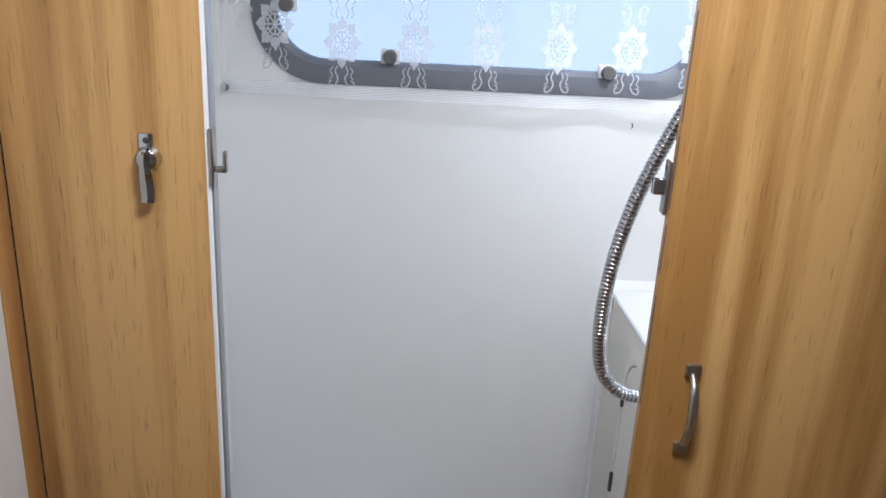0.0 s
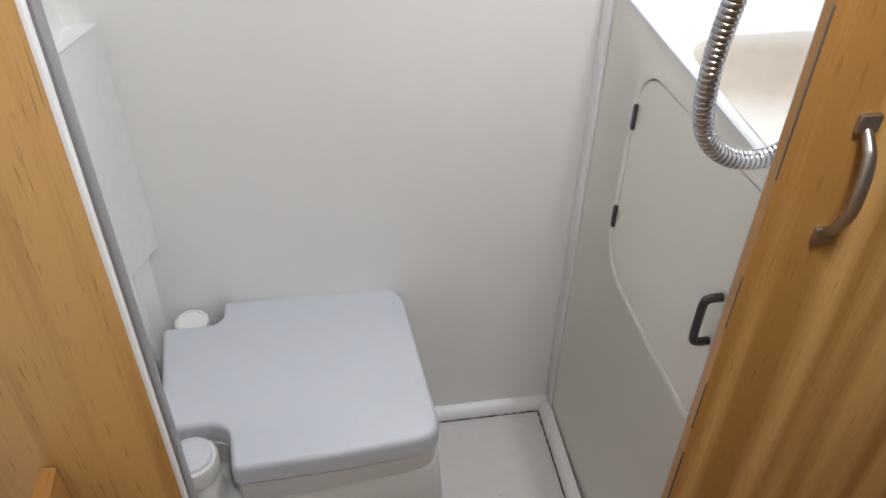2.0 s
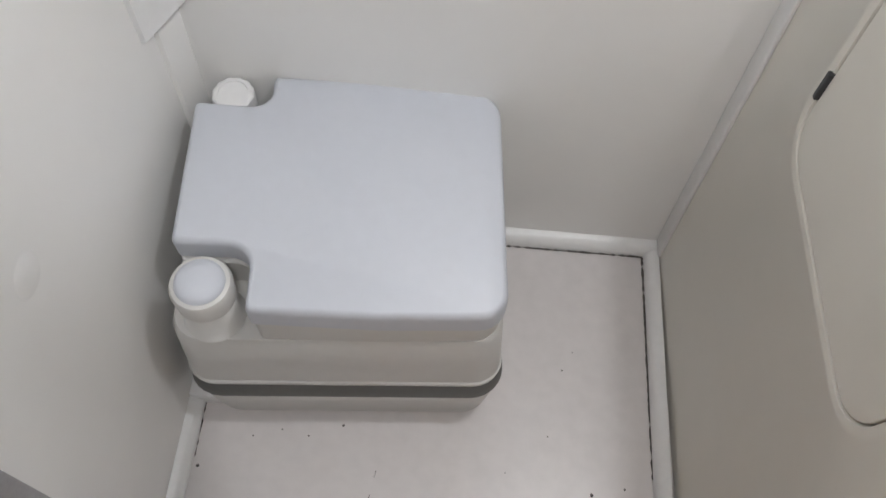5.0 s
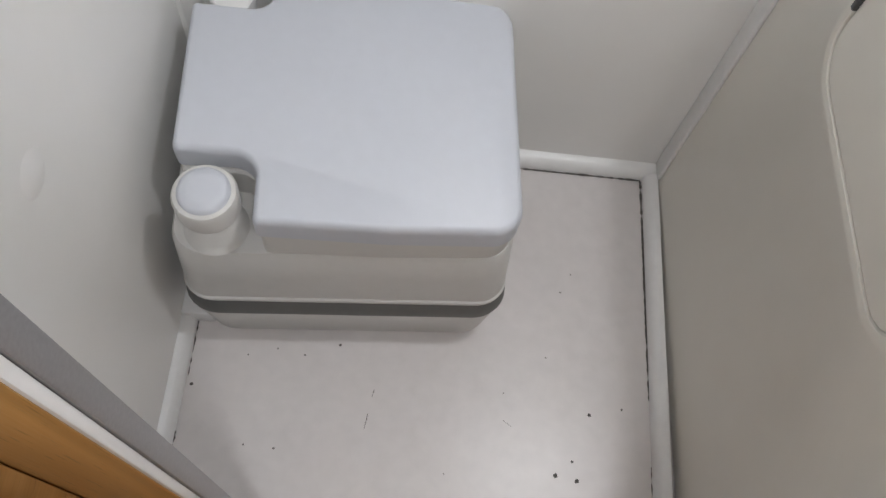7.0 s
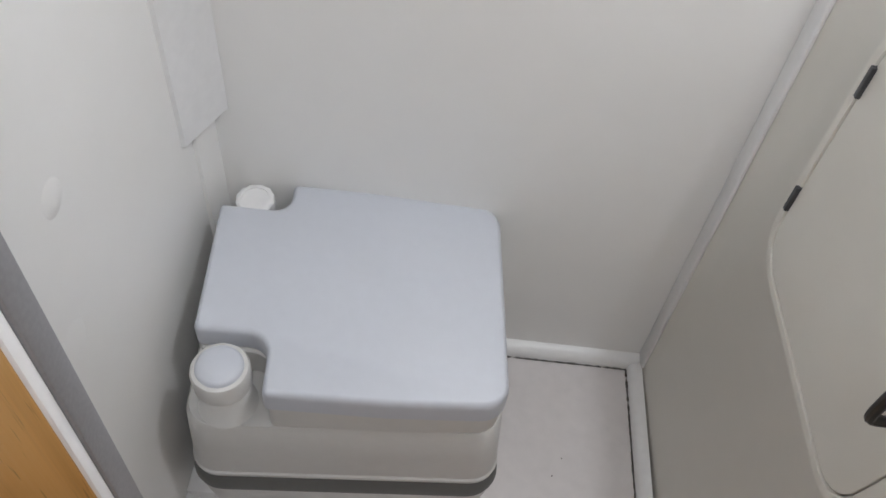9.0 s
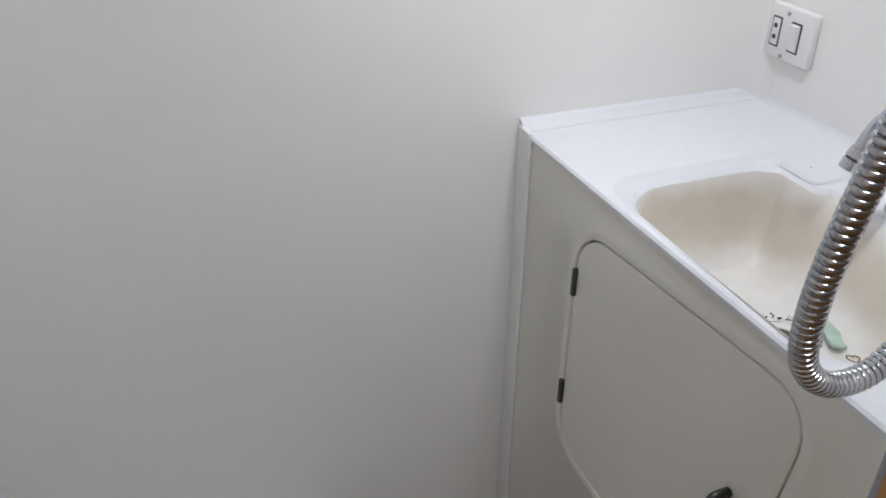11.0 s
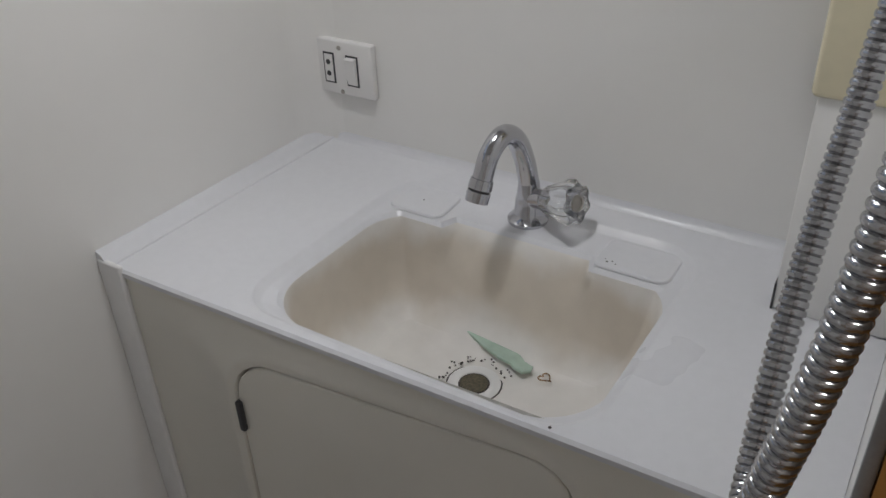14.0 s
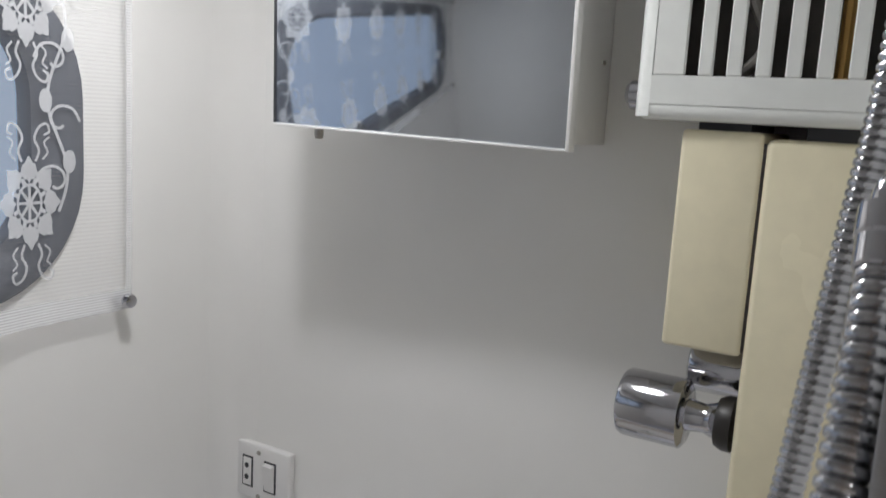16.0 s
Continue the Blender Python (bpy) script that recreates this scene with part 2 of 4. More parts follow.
def lathe(p0, axis, profile, seg=24, bm=None):
    """profile: (distance along the axis, radius)."""
    axis = Vector(axis).normalized()
    u, w = frame_axes(axis)
    loops = []
    for s, r in profile:
        c = Vector(p0) + axis * s
        loops.append([c + (u * math.cos(a) + w * math.sin(a)) * max(r, 1e-5) for a in (2 * math.pi * k / seg for k in range(seg))])
    return rings(loops, bm=bm)


def smooth_path(pts, steps=8):
    pts = [Vector(p) for p in pts]
    ext = [pts[0] * 2 - pts[1]] + pts + [pts[-1] * 2 - pts[-2]]
    out = []
    for i in range(1, len(ext) - 2):
        a, b, c, d = ext[i - 1:i + 3]
        for k in range(steps):
            t = k / steps
            out.append(0.5 * (2 * b + (c - a) * t + (2 * a - 5 * b + 4 * c - d) * t * t + (3 * b - a - 3 * c + d) * t ** 3))
    out.append(pts[-1])
    return out


def tube(pts, r, seg=12, bm=None, flat=1.0):
    """A round bar along points; r may be a function of the share of the way."""
    loops, n = [], len(pts)
    ref = None
    for i, p in enumerate(pts):
        d = (Vector(pts[min(i + 1, n - 1)]) - Vector(pts[max(i - 1, 0)])).normalized()
        if ref is None:
            ref = d.orthogonal().normalized()
        ref = (ref - d * ref.dot(d)).normalized()
        w = d.cross(ref)
        rad = r(i / (n - 1)) if callable(r) else r
        loops.append([Vector(p) + (ref * math.cos(a) + w * math.sin(a) * flat) * rad for a in (2 * math.pi * k / seg for k in range(seg))])
    return rings(loops, bm=bm)


def rrect(x0, y0, x1, y1, r, n=8):
    """Outline of a rounded rectangle, counter-clockwise; r may be four radii from (x1, y1) on."""
    rs = r if isinstance(r, (tuple, list)) else (r, r, r, r)
    out = []
    for k, (cx, cy, sx, sy) in enumerate(((x1, y1, -1, -1), (x0, y1, 1, -1), (x0, y0, 1, 1), (x1, y0, -1, 1))):
        rad = rs[k]
        for i in range(n + 1):
            a = math.pi / 2 * (k + i / n)
            out.append((cx + sx * rad + rad * math.cos(a), cy + sy * rad + rad * math.sin(a)))
    return out


def inset(outline, d):
    """Moves a convex-ish outline inwards by d along its normals."""
    n, out = len(outline), []
    for i in range(n):
        a, b, c = Vector(outline[i - 1]), Vector(outline[i]), Vector(outline[(i + 1) % n])
        e = (c - a)
        e = e.normalized() if e.length > 1e-9 else Vector((1, 0))
        out.append((b.x - e.y * d, b.y + e.x * d))
    return out


def on_x(outline, x):
    """On the cabinet front, which runs a little out of square."""
    return [(x - 0.028 * p[0], p[0], p[1]) for p in outline]


def on_y(outline, y):
    return [(p[0], y, p[1]) for p in outline]


def on_z(outline, z):
    return [(p[0], p[1], z) for p in outline]


def hit_outline(outline, c, a):
    """Where the ray from c at angle a leaves the outline."""
    d, best = Vector((math.cos(a), math.sin(a))), None
    for i in range(len(outline)):
        p, q = Vector(outline[i]) - Vector(c), Vector(outline[(i + 1) % len(outline)]) - Vector(c)
        e = q - p
        den = d.x * e.y - d.y * e.x
        if abs(den) < 1e-12:
            continue
        t, s = (p.x * e.y - p.y * e.x) / den, (p.x * d.y - p.y * d.x) / den
        if t > 0 and -1e-6 <= s <= 1 + 1e-6 and (best is None or t > best):
            best = t
    return (c[0] + d.x * best, c[1] + d.y * best)


def resample(outline, c, angles):
    return [hit_outline(outline, c, a) for a in angles]


def spread(corners, c, n):
    """Angles round c, evenly laid, that include the corners of a rectangle."""
    angles = [2 * math.pi * k / n for k in range(n)]
    for p in corners:
        a = math.atan2(p[1] - c[1], p[0] - c[0]) % (2 * math.pi)
        k = min(range(n), key=lambda i: abs((angles[i] - a + math.pi) % (2 * math.pi) - math.pi))
        angles[k] = a
    return sorted(angles)


# ---- plan ----
XL, XR, YB = -0.812, 0.393, 0.0
ZC = 1.94
FRONT_L, BACK_L = -0.745, -0.732
FRONT_R, BACK_R = -0.780, -0.767
DOOR_L, DOOR_R = -0.608, -0.161

# ---- structure ----
structure("floor", box((XL - 0.02, -0.7655, -0.02), (0.06, 0.0, 0.0)), FLOORM, "off-white sheet vinyl floor with dark specks", "floor")
structure("floor_passage", box((-1.6, -3.0, -0.02), (1.3, -0.7655, -0.002)), WOODH, "wood-look floor of the passage", "floor")
structure("ceiling", box((-1.6, -3.0, ZC), (1.3, 0.06, ZC + 0.04)), WALL, "plain white caravan ceiling", "ceiling")

# back wall with the rounded window opening
WIN = rrect(-0.700, 1.412, 0.157, 1.738, 0.125, 10)
wc_, corners = (-0.272, 1.575), [(-0.86, -0.02), (0.46, -0.02), (0.46, ZC), (-0.86, ZC)]
ang = spread(corners, wc_, 96)
outer_o, inner_o = resample(corners, wc_, ang), resample(WIN, wc_, ang)
structure("wall_back", rings([on_y(outer_o, 0.0), on_y(inner_o, 0.0), on_y(inner_o, 0.05), on_y(outer_o, 0.05), on_y(outer_o, 0.0)], False, False),
          WALL, "smooth off-white moulded outer wall with a window", "wall", 30)
structure("wall_left", box((XL - 0.03, BACK_L, 0), (XL, 0.0, ZC)), WALL, "glossy white washroom side wall", "wall")
structure("wall_right", box((XR, BACK_R, 0), (XR + 0.03, 0.0, ZC)), WALL, "glossy white wall behind the washbasin", "wall")

bm = bmesh.new()
for y, z, r in ((-0.461, 0.634, 0.024), (-0.400, 0.80, 0.020)):
    lathe((XL - 0.0005, y, z), (1, 0, 0), [(0.0, r * 1.2), (0.0008, r)] + [(0.0008 + 0.0022 * (1 - q * q), r * q) for q in (0.85, 0.65, 0.45, 0.25, 0.08)], 32, bm)
structure("wall_left_blisters", bm, WALL, "shallow glossy bumps in the white side wall", "wall", 80)

# partition with the doorway: veneer outside, white inside
structure("partition_left", box((-0.80, FRONT_L, 0), (DOOR_L, FRONT_L + 0.007, ZC)), WOODV, "upright-grained pine veneer partition", "wall")
structure("partition_lining_left", box((-0.85, FRONT_L + 0.007, 0), (DOOR_L - 0.001, BACK_L, ZC)), TRIM, "white inner lining of the partition", "wall")
structure("trim_left_edge", box((DOOR_L - 0.003, BACK_L - 0.004, 0), (DOOR_L + 0.005, BACK_L + 0.014, ZC), 0.0015), ALU, "grey aluminium edge profile of the doorway", "trim")
structure("trim_left_bead", box((DOOR_L - 0.002, FRONT_L + 0.0005, 0), (DOOR_L + 0.003, BACK_L - 0.0045, ZC), 0.001), TRIM, "white jamb strip of the doorway", "trim")
structure("partition_right", box((DOOR_R + 0.0005, FRONT_R + 0.002, 0), (1.25, BACK_R - 0.003, ZC)), WOODV, "pine veneer partition beside the doorway", "wall")
structure("trim_right_edge", box((DOOR_R + 0.004, BACK_R - 0.0025, 0), (DOOR_R + 0.0125, BACK_R + 0.004, ZC), 0.001), ALU, "grey aluminium edge profile of the doorway", "trim")
structure("partition_lining_right", box((DOOR_R + 0.013, BACK_R - 0.002, 0), (XR, BACK_R + 0.001, ZC)), WALL, "white inner lining of the partition", "wall")
# passage around the camera
structure("wall_passage_left", box((-0.86, -3.0, 0), (-0.803, -0.78, ZC)), OUTER, "plain off-white passage wall", "wall")
structure("trim_corner_post", box((-0.86, -0.78, 0), (-0.80, FRONT_L, ZC), 0.004), WOODEDGE, "orange-brown varnished corner post", "trim")
structure("wall_passage_right", box((1.25, -3.0, 0), (1.3, FRONT_R, ZC)), OUTER, "plain off-white passage wall", "wall")
structure("wall_passage_end", box((-1.6, -3.05, 0), (1.3, -3.0, ZC)), OUTER, "plain off-white passage wall", "wall")


# skirting and corner mouldings
def profile_run(outline, to3d0, to3d1):
    return rings([[to3d0(p) for p in outline], [to3d1(p) for p in outline]])


SK = [(0.0, 0.0), (0.024, 0.0), (0.024, 0.008), (0.018, 0.019), (0.010, 0.024), (0.0, 0.026)]
structure("baseboard_back", profile_run(SK, lambda p: (XL, -p[0], p[1]), lambda p: (-0.0, -p[0], p[1])), TRIM, "low white plastic skirting strip", "baseboard", 50)
structure("baseboard_cabinet", profile_run(SK, lambda p: (-p[0] - 0.001, -0.022, p[1]), lambda p: (-p[0] + 0.004, -0.7655, p[1])), TRIM, "low white plastic skirting strip", "baseboard", 50)
structure("baseboard_left", profile_run(SK, lambda p: (XL + p[0] * 0.9, -0.385, p[1]), lambda p: (XL + p[0] * 0.9, -0.730, p[1])), TRIM, "low white plastic skirting strip", "baseboard", 50)
structure("baseboard_left_step", box((XL, -0.385, 0), (XL + 0.05, -0.02, 0.036), 0.003), TRIM, "white boxed skirting ledge behind the toilet", "baseboard")
COVE = [(0.0, 0.0), (0.052, 0.0)] + [(0.052 * (1 - math.sin(a)), 0.04 * (1 - math.cos(a))) for a in (math.pi / 2 * k / 6 for k in range(1, 6))] + [(0.0, 0.04)]
structure("trim_corner_right", profile_run(COVE, lambda p: (XR - p[0], -p[1], 1.03), lambda p: (XR - p[0], -p[1], ZC)), WALL, "rounded white corner moulding", "trim", 50)
structure("trim_corner_left", profile_run(COVE, lambda p: (XL + p[0] * 0.5, -p[1] * 0.5, 0.03), lambda p: (XL + p[0] * 0.5, -p[1] * 0.5, ZC)), WALL, "rounded white corner moulding", "trim", 50)
structure("trim_cabinet_corner", box((-0.005, -0.038, 0.03), (0.002, 0.0, 1.035), 0.003, 3), TRIM, "white upright cover strip in the corner", "trim")


# dirt lines between the floor and its skirting, and specks on the floor
def dirt_line(name, a, b, wid, parent_label, gaps):
    bm = bmesh.new()
    a, b = Vector(a), Vector(b)
    d = (b - a).normalized()
    w = Vector((-d.y, d.x, 0))
    n = max(int((b - a).length / 0.006), 4)
    rnd = random.Random(name)
    prev = None
    for i in range(n + 1):
        p = a + (b - a) * (i / n)
        k = wid * (0.35 + 0.75 * rnd.random()) * (0.15 if rnd.random() < gaps else 1)
        cur = (bm.verts.new(p + w * k + Vector((0, 0, 0.0012))), bm.verts.new(p - w * k * 0.6 + Vector((0, 0, 0.0012))))
        if prev:
            bm.faces.new((prev[0], prev[1], cur[1], cur[0]))
        prev = cur
    return tagged(new(name, mesh_of(name, bm, DIRT)), parent_label, "dirt", "", "stuff")


dirt_line("dirt_seam", (-0.028, -0.028, 0), (-0.023, -0.45, 0), 0.0035, "dark dirt in the open floor seam", 0.1)
dirt_line("dirt_seam", (-0.35, -0.028, 0), (-0.027, -0.027, 0), 0.003, "dark dirt in the open floor seam", 0.15)
dirt_line("dirt_seam", (-0.789, -0.385, 0), (-0.788, -0.48, 0), 0.0016, "dark dirt in the open floor seam", 0.3)
dirt_line("dirt_seam", (-0.790, -0.57, 0), (-0.790, -0.60, 0), 0.0025, "dark dirt in the open floor seam", 0.2)
dirt_line("dirt_seam", (-0.0225, -0.56, 0), (-0.022, -0.70, 0), 0.0012, "dark dirt in the open floor seam", 0.5)
bm = bmesh.new()
for x, y, r in ((-0.125, -0.484, 3.2), (-0.145, -0.593, 4.0), (-0.18, -0.587, 3.8), (-0.153, -0.563, 2.6), (-0.681, -0.582, 1.6), (-0.633, -0.584, 2), (-0.177, -0.27, 1.8),
                (-0.549, -0.404, 2.4), (-0.605, -0.427, 1.8), (-0.651, -0.42, 1.5), (-0.159, -0.234, 1.2), (-0.27, -0.46, 1.2), (-0.2, -0.392, 1.3), (-0.78, -0.493, 3),
                (-0.698, -0.435, 1.4), (-0.07, -0.47, 2), (-0.06, -0.62, 1.6), (-0.05, -0.655, 1.8), (-0.36, -0.60, 1.1), (-0.43, -0.66, 1.2)):
    n = 9
    rnd = random.Random(x)
    ring = [bm.verts.new((x + r * 0.001 * (0.7 + 0.5 * rnd.random()) * math.cos(a), y + r * 0.001 * (0.7 + 0.5 * rnd.random()) * math.sin(a), 0.001)) for a in (2 * math.pi * k / n for k in range(n))]
    bm.faces.new(ring)
for (x0, y0), (x1, y1) in (((-0.491, -0.515), (-0.494, -0.54)), ((-0.485, -0.475), (-0.487, -0.487)), ((-0.27, -0.505), (-0.255, -0.515))):
    bm.faces.new([bm.verts.new(p) for p in ((x0, y0, 0.001), (x0 + 0.0012, y0, 0.001), (x1 + 0.0008, y1, 0.001), (x1, y1, 0.001))])
tagged(new("floor_specks", mesh_of("floor_specks", bm, DIRT)), "small dark specks and scratches on the floor", "dirt", "", "stuff")

# ---- window ----
win = thing("window_1", "rounded caravan window with dark rubber seal and clear acrylic pane", "window", (-0.279, 0.02, 1.41), kind="structure")
w0, w1 = inset(WIN, -0.004), rrect(-0.662, 1.450, 0.110, 1.702, 0.09, 10)
part("window_frame", rings([on_y(w0, -0.001), on_y(w0, -0.006), on_y(inset(WIN, 0.01), -0.009), on_y(inset(WIN, 0.03), -0.006), on_y(w1, 0.004), on_y(w1, 0.03), on_y(w0, 0.03)], False, False),
     DARKSEAL, win, "dark grey rubber window seal")
pane = part("pane", rings([on_y(inset(WIN, 0.034), 0.012), on_y(inset(WIN, 0.034), 0.016)]), PANE, win, "clear acrylic pane")
pane.visible_shadow = False
for x, z in ((-0.455, 1.462), (-0.056, 1.452), (-0.640, 1.545)):
    base = part("catch_base", box((x - 0.017, -0.006, z - 0.013), (x + 0.017, 0.011, z + 0.013), 0.002), WHITEPL, win, "white plastic catch base")
    part("catch_knob", lathe((x, -0.006, z), (0, -1, 0), ((0, 0.013), (0.010, 0.013), (0.013, 0.011), (0.013, 0.0))), GREYBAND, base, "grey ribbed turn knob")

# hazy outside
bm = bmesh.new()
bm.faces.new([bm.verts.new(p) for p in ((-2.5, 0.9, 0.0), (2.0, 0.9, 0.0), (2.0, 0.9, 3.6), (-2.5, 0.9, 3.6))])
structure("backdrop", bm, OUTSIDE, "pale hazy daylight outside the window", "backdrop")

# ---- lace curtain ----
curtain = thing("lace_curtain", "sheer white lace curtain with flower motifs over the window", "curtain", (-0.279, -0.02, 1.385))
CX0, CX1, CZ0, CZ1 = -0.756, 0.213, 1.392, 1.764


def cloth_y(x, z):
    s = (x - CX0) / (CX1 - CX0)
    sag = max(0.0, 1 - (z - CZ0) / 0.10)
    return -0.0125 - 0.003 * math.sin(x * 34 + 1) - 0.010 * sag * math.sin(math.pi * min(max(s, 0), 1)) - 0.0025 * sag * math.sin(x * 21)


def cloth(x0, x1, z0, z1, nx, nz, off=0.0):
    return rings([[(x0 + (x1 - x0) * i / nx, cloth_y(x0 + (x1 - x0) * i / nx, z0 + (z1 - z0) * k / nz) + off, z0 + (z1 - z0) * k / nz) for i in range(nx + 1)] for k in range(nz + 1)], False, False, False)


part("net", cloth(CX0, CX1, CZ0, CZ1, 90, 16), NET, curtain, "see-through white netting")
part("hem", cloth(CX0, CX1, CZ0 - 0.006, CZ0 + 0.017, 90, 3, -0.0012), HEM, curtain, "folded white bottom hem")
part("side_hem", cloth(CX0, CX0 + 0.008, CZ0, CZ1, 2, 12, -0.001), HEM, curtain)
part("side_hem", cloth(CX1 - 0.008, CX1, CZ0, CZ1, 2, 12, -0.001), HEM, curtain)
part("top_hem", cloth(CX0, CX1, CZ1 - 0.017, CZ1 + 0.006, 90, 3, -0.0012), HEM, curtain, "folded white top hem")


def lace_flower(x, z, s):
    """A column of the lace: a petalled oval flower, tendrils above and below."""
    bm = bmesh.new()

    def at(u, v):
        return (x + u * s, cloth_y(x + u * s, z + v * s) - 0.0015, z + v * s)

    n = 80
    turn = [2 * math.pi * k / n for k in range(n)]
    wave = [1 + 0.13 * math.cos(8 * a) + 0.05 * math.cos(24 * a) for a in turn]
    rings([[at(0.031 * w * math.cos(a), 0.043 * w * math.sin(a)) for a, w in zip(turn, wave)], [at(0.0185 * (2 - w) * math.cos(a), 0.026 * (2 - w) * math.sin(a)) for a, w in zip(turn, wave)]], False, False, bm=bm)
    rings([[at(0.0150 * math.cos(a), 0.0212 * math.sin(a)) for a in turn], [at(0.0125 * math.cos(a), 0.0180 * math.sin(a)) for a in turn]], False, False, bm=bm)
    for k in range(8):
        a = 2 * math.pi * (k + 0.5) / 8
        strip([at(r * 0.7 * math.cos(a), r * math.sin(a)) for r in (0.020, 0.024, 0.029)], 0.0022 * s, bm)
    for k in range(8):
        a = 2 * math.pi * k / 8
        strip([at(r * 0.7 * math.cos(a), r * math.sin(a)) for r in (0.004, 0.011, 0.019)], 0.0016 * s, bm)
    rings([[at(0.004 * math.cos(a), 0.005 * math.sin(a)) for a in (2 * math.pi * k / 12 for k in range(12))], [at(0.0005 * math.cos(a), 0.0005 * math.sin(a)) for a in (2 * math.pi * k / 12 for k in range(12))]], False, True, bm=bm)
    for sx in (-1, 1):
        for sz in (-1, 1):
            pts = [at(sx * u, sz * v) for u, v in ((0.008, 0.044), (0.012, 0.056), (0.007, 0.068), (0.012, 0.080), (0.021, 0.084), (0.024, 0.076), (0.018, 0.072))]
            strip(smooth_path(pts, 4), 0.0014 * s, bm)
            pts = [at(sx * u, sz * v) for u, v in ((0.016, 0.046), (0.022, 0.054), (0.018, 0.064), (0.024, 0.070))]
            strip(smooth_path(pts, 4), 0.0011 * s, bm)
    return bm


def strip(pts, w, bm):
    prev = None
    for i, p in enumerate(pts):
        d = Vector(pts[min(i + 1, len(pts) - 1)]) - Vector(pts[max(i - 1, 0)])
        s = Vector((-d.z, 0, d.x))
        s = s.normalized() * w if s.length > 1e-9 else Vector((w, 0, 0))
        cur = (bm.verts.new(Vector(p) + s), bm.verts.new(Vector(p) - s))
        if prev:
            bm.faces.new((prev[0], prev[1], cur[1], cur[0]))
        prev = cur
    return bm


for i in range(7):
    for k in range(2):
        at_x = -0.541 + 0.1298 * (i - 1) if 0 < i < 6 else (-0.660 if i == 0 else 0.097)
        part("lace_motif", lace_flower(at_x, (1.482 + 0.0025 * i if 0 < i < 6 else 1.510) + 0.195 * k, 0.92), LACE, curtain, "white lace flower")


def lace_border(x, side):
    """A climbing scroll along the curtain's side."""
    bm = bmesh.new()

    def at(u, z):
        return (x + side * u, cloth_y(x + side * u, z) - 0.0015, z)

    stem = [at(0.010 * math.sin((z - 1.5) * 42), z) for z in (1.50 + 0.0048 * k for k in range(50))]
    strip(stem, 0.0016, bm)
    for k in range(5):
        z0, flip = 1.53 + 0.0375 * 2 * k * 0.8, 1 if k % 2 else -1
        curl = [at(flip * 0.004 + flip * (0.020 - 0.0022 * i) * math.cos(0.75 * i), z0 + (0.020 - 0.0022 * i) * math.sin(0.75 * i)) for i in range(8)]
        strip(smooth_path(curl, 4), 0.0015, bm)
        leaf = [at(-flip * 0.012 + 0.007 * math.cos(a), z0 + 0.02 + 0.012 * math.sin(a)) for a in (2 * math.pi * i / 10 for i in range(10))]
        bm.faces.new([bm.verts.new(p) for p in leaf])
    return bm


part("lace_border", lace_border(0.128, 1), LACE, curtain, "white scrolling lace border")
part("lace_border", lace_border(-0.722, -1), LACE, curtain, "white scrolling lace border")
for x, z in ((-0.750, 1.396), (0.205, 1.396), (-0.750, 1.758), (0.205, 1.758)):
    stud = thing("snap_stud", "small round chrome snap stud on the wall", "stud", (x, -0.02, z), group="curtain snap studs")
    part("cap", lathe((x, -0.001, z), (0, -1, 0), ((0, 0.006), (0.018, 0.006), (0.020, 0.0085), (0.024, 0.007), (0.026, 0.0))), CHROME, stud)

# small mark on the wall under the window
bm = bmesh.new()
strip([(0.001, -0.0008, 1.361), (0.003, -0.0008, 1.356), (0.002, -0.0008, 1.351)], 0.0012, bm)
tagged(new("wall_mark", mesh_of("wall_mark", bm, DIRT)), "tiny dark scuff on the white wall", "dirt", "", "stuff")

# ---- portable toilet ----
wc = thing("portable_toilet", "white portable camping toilet with closed lid and grey band", "toilet", (-0.546, -0.192, 0.0), 4.7)
TX, TY = 0.226, 0.186


def tank(levels, r):
    """Stacked rounded-rectangle sections: (z, grow)."""
    return rings([on_z(rrect(-TX - 0.014 - g, -TY - g, TX + g, TY + g, r, 6), z) for z, g in levels])


part("waste_tank", tank(((0.0, -0.005), (0.010, 0.002), (0.085, 0.010), (0.114, 0.012), (0.119, 0.009)), 0.05), TOILETLOW, wc, "off-white lower waste tank", True)
part("seal_band", tank(((0.117, 0.006), (0.120, 0.014), (0.130, 0.0155), (0.145, 0.013), (0.162, 0.008), (0.164, 0.003)), 0.05), GREYBAND, wc, "dark grey plastic band", True)
part("water_tank_rim", tank(((0.161, 0.002), (0.164, 0.010), (0.173, 0.011), (0.178, 0.007)), 0.045), TOILETLOW, wc, "", True)


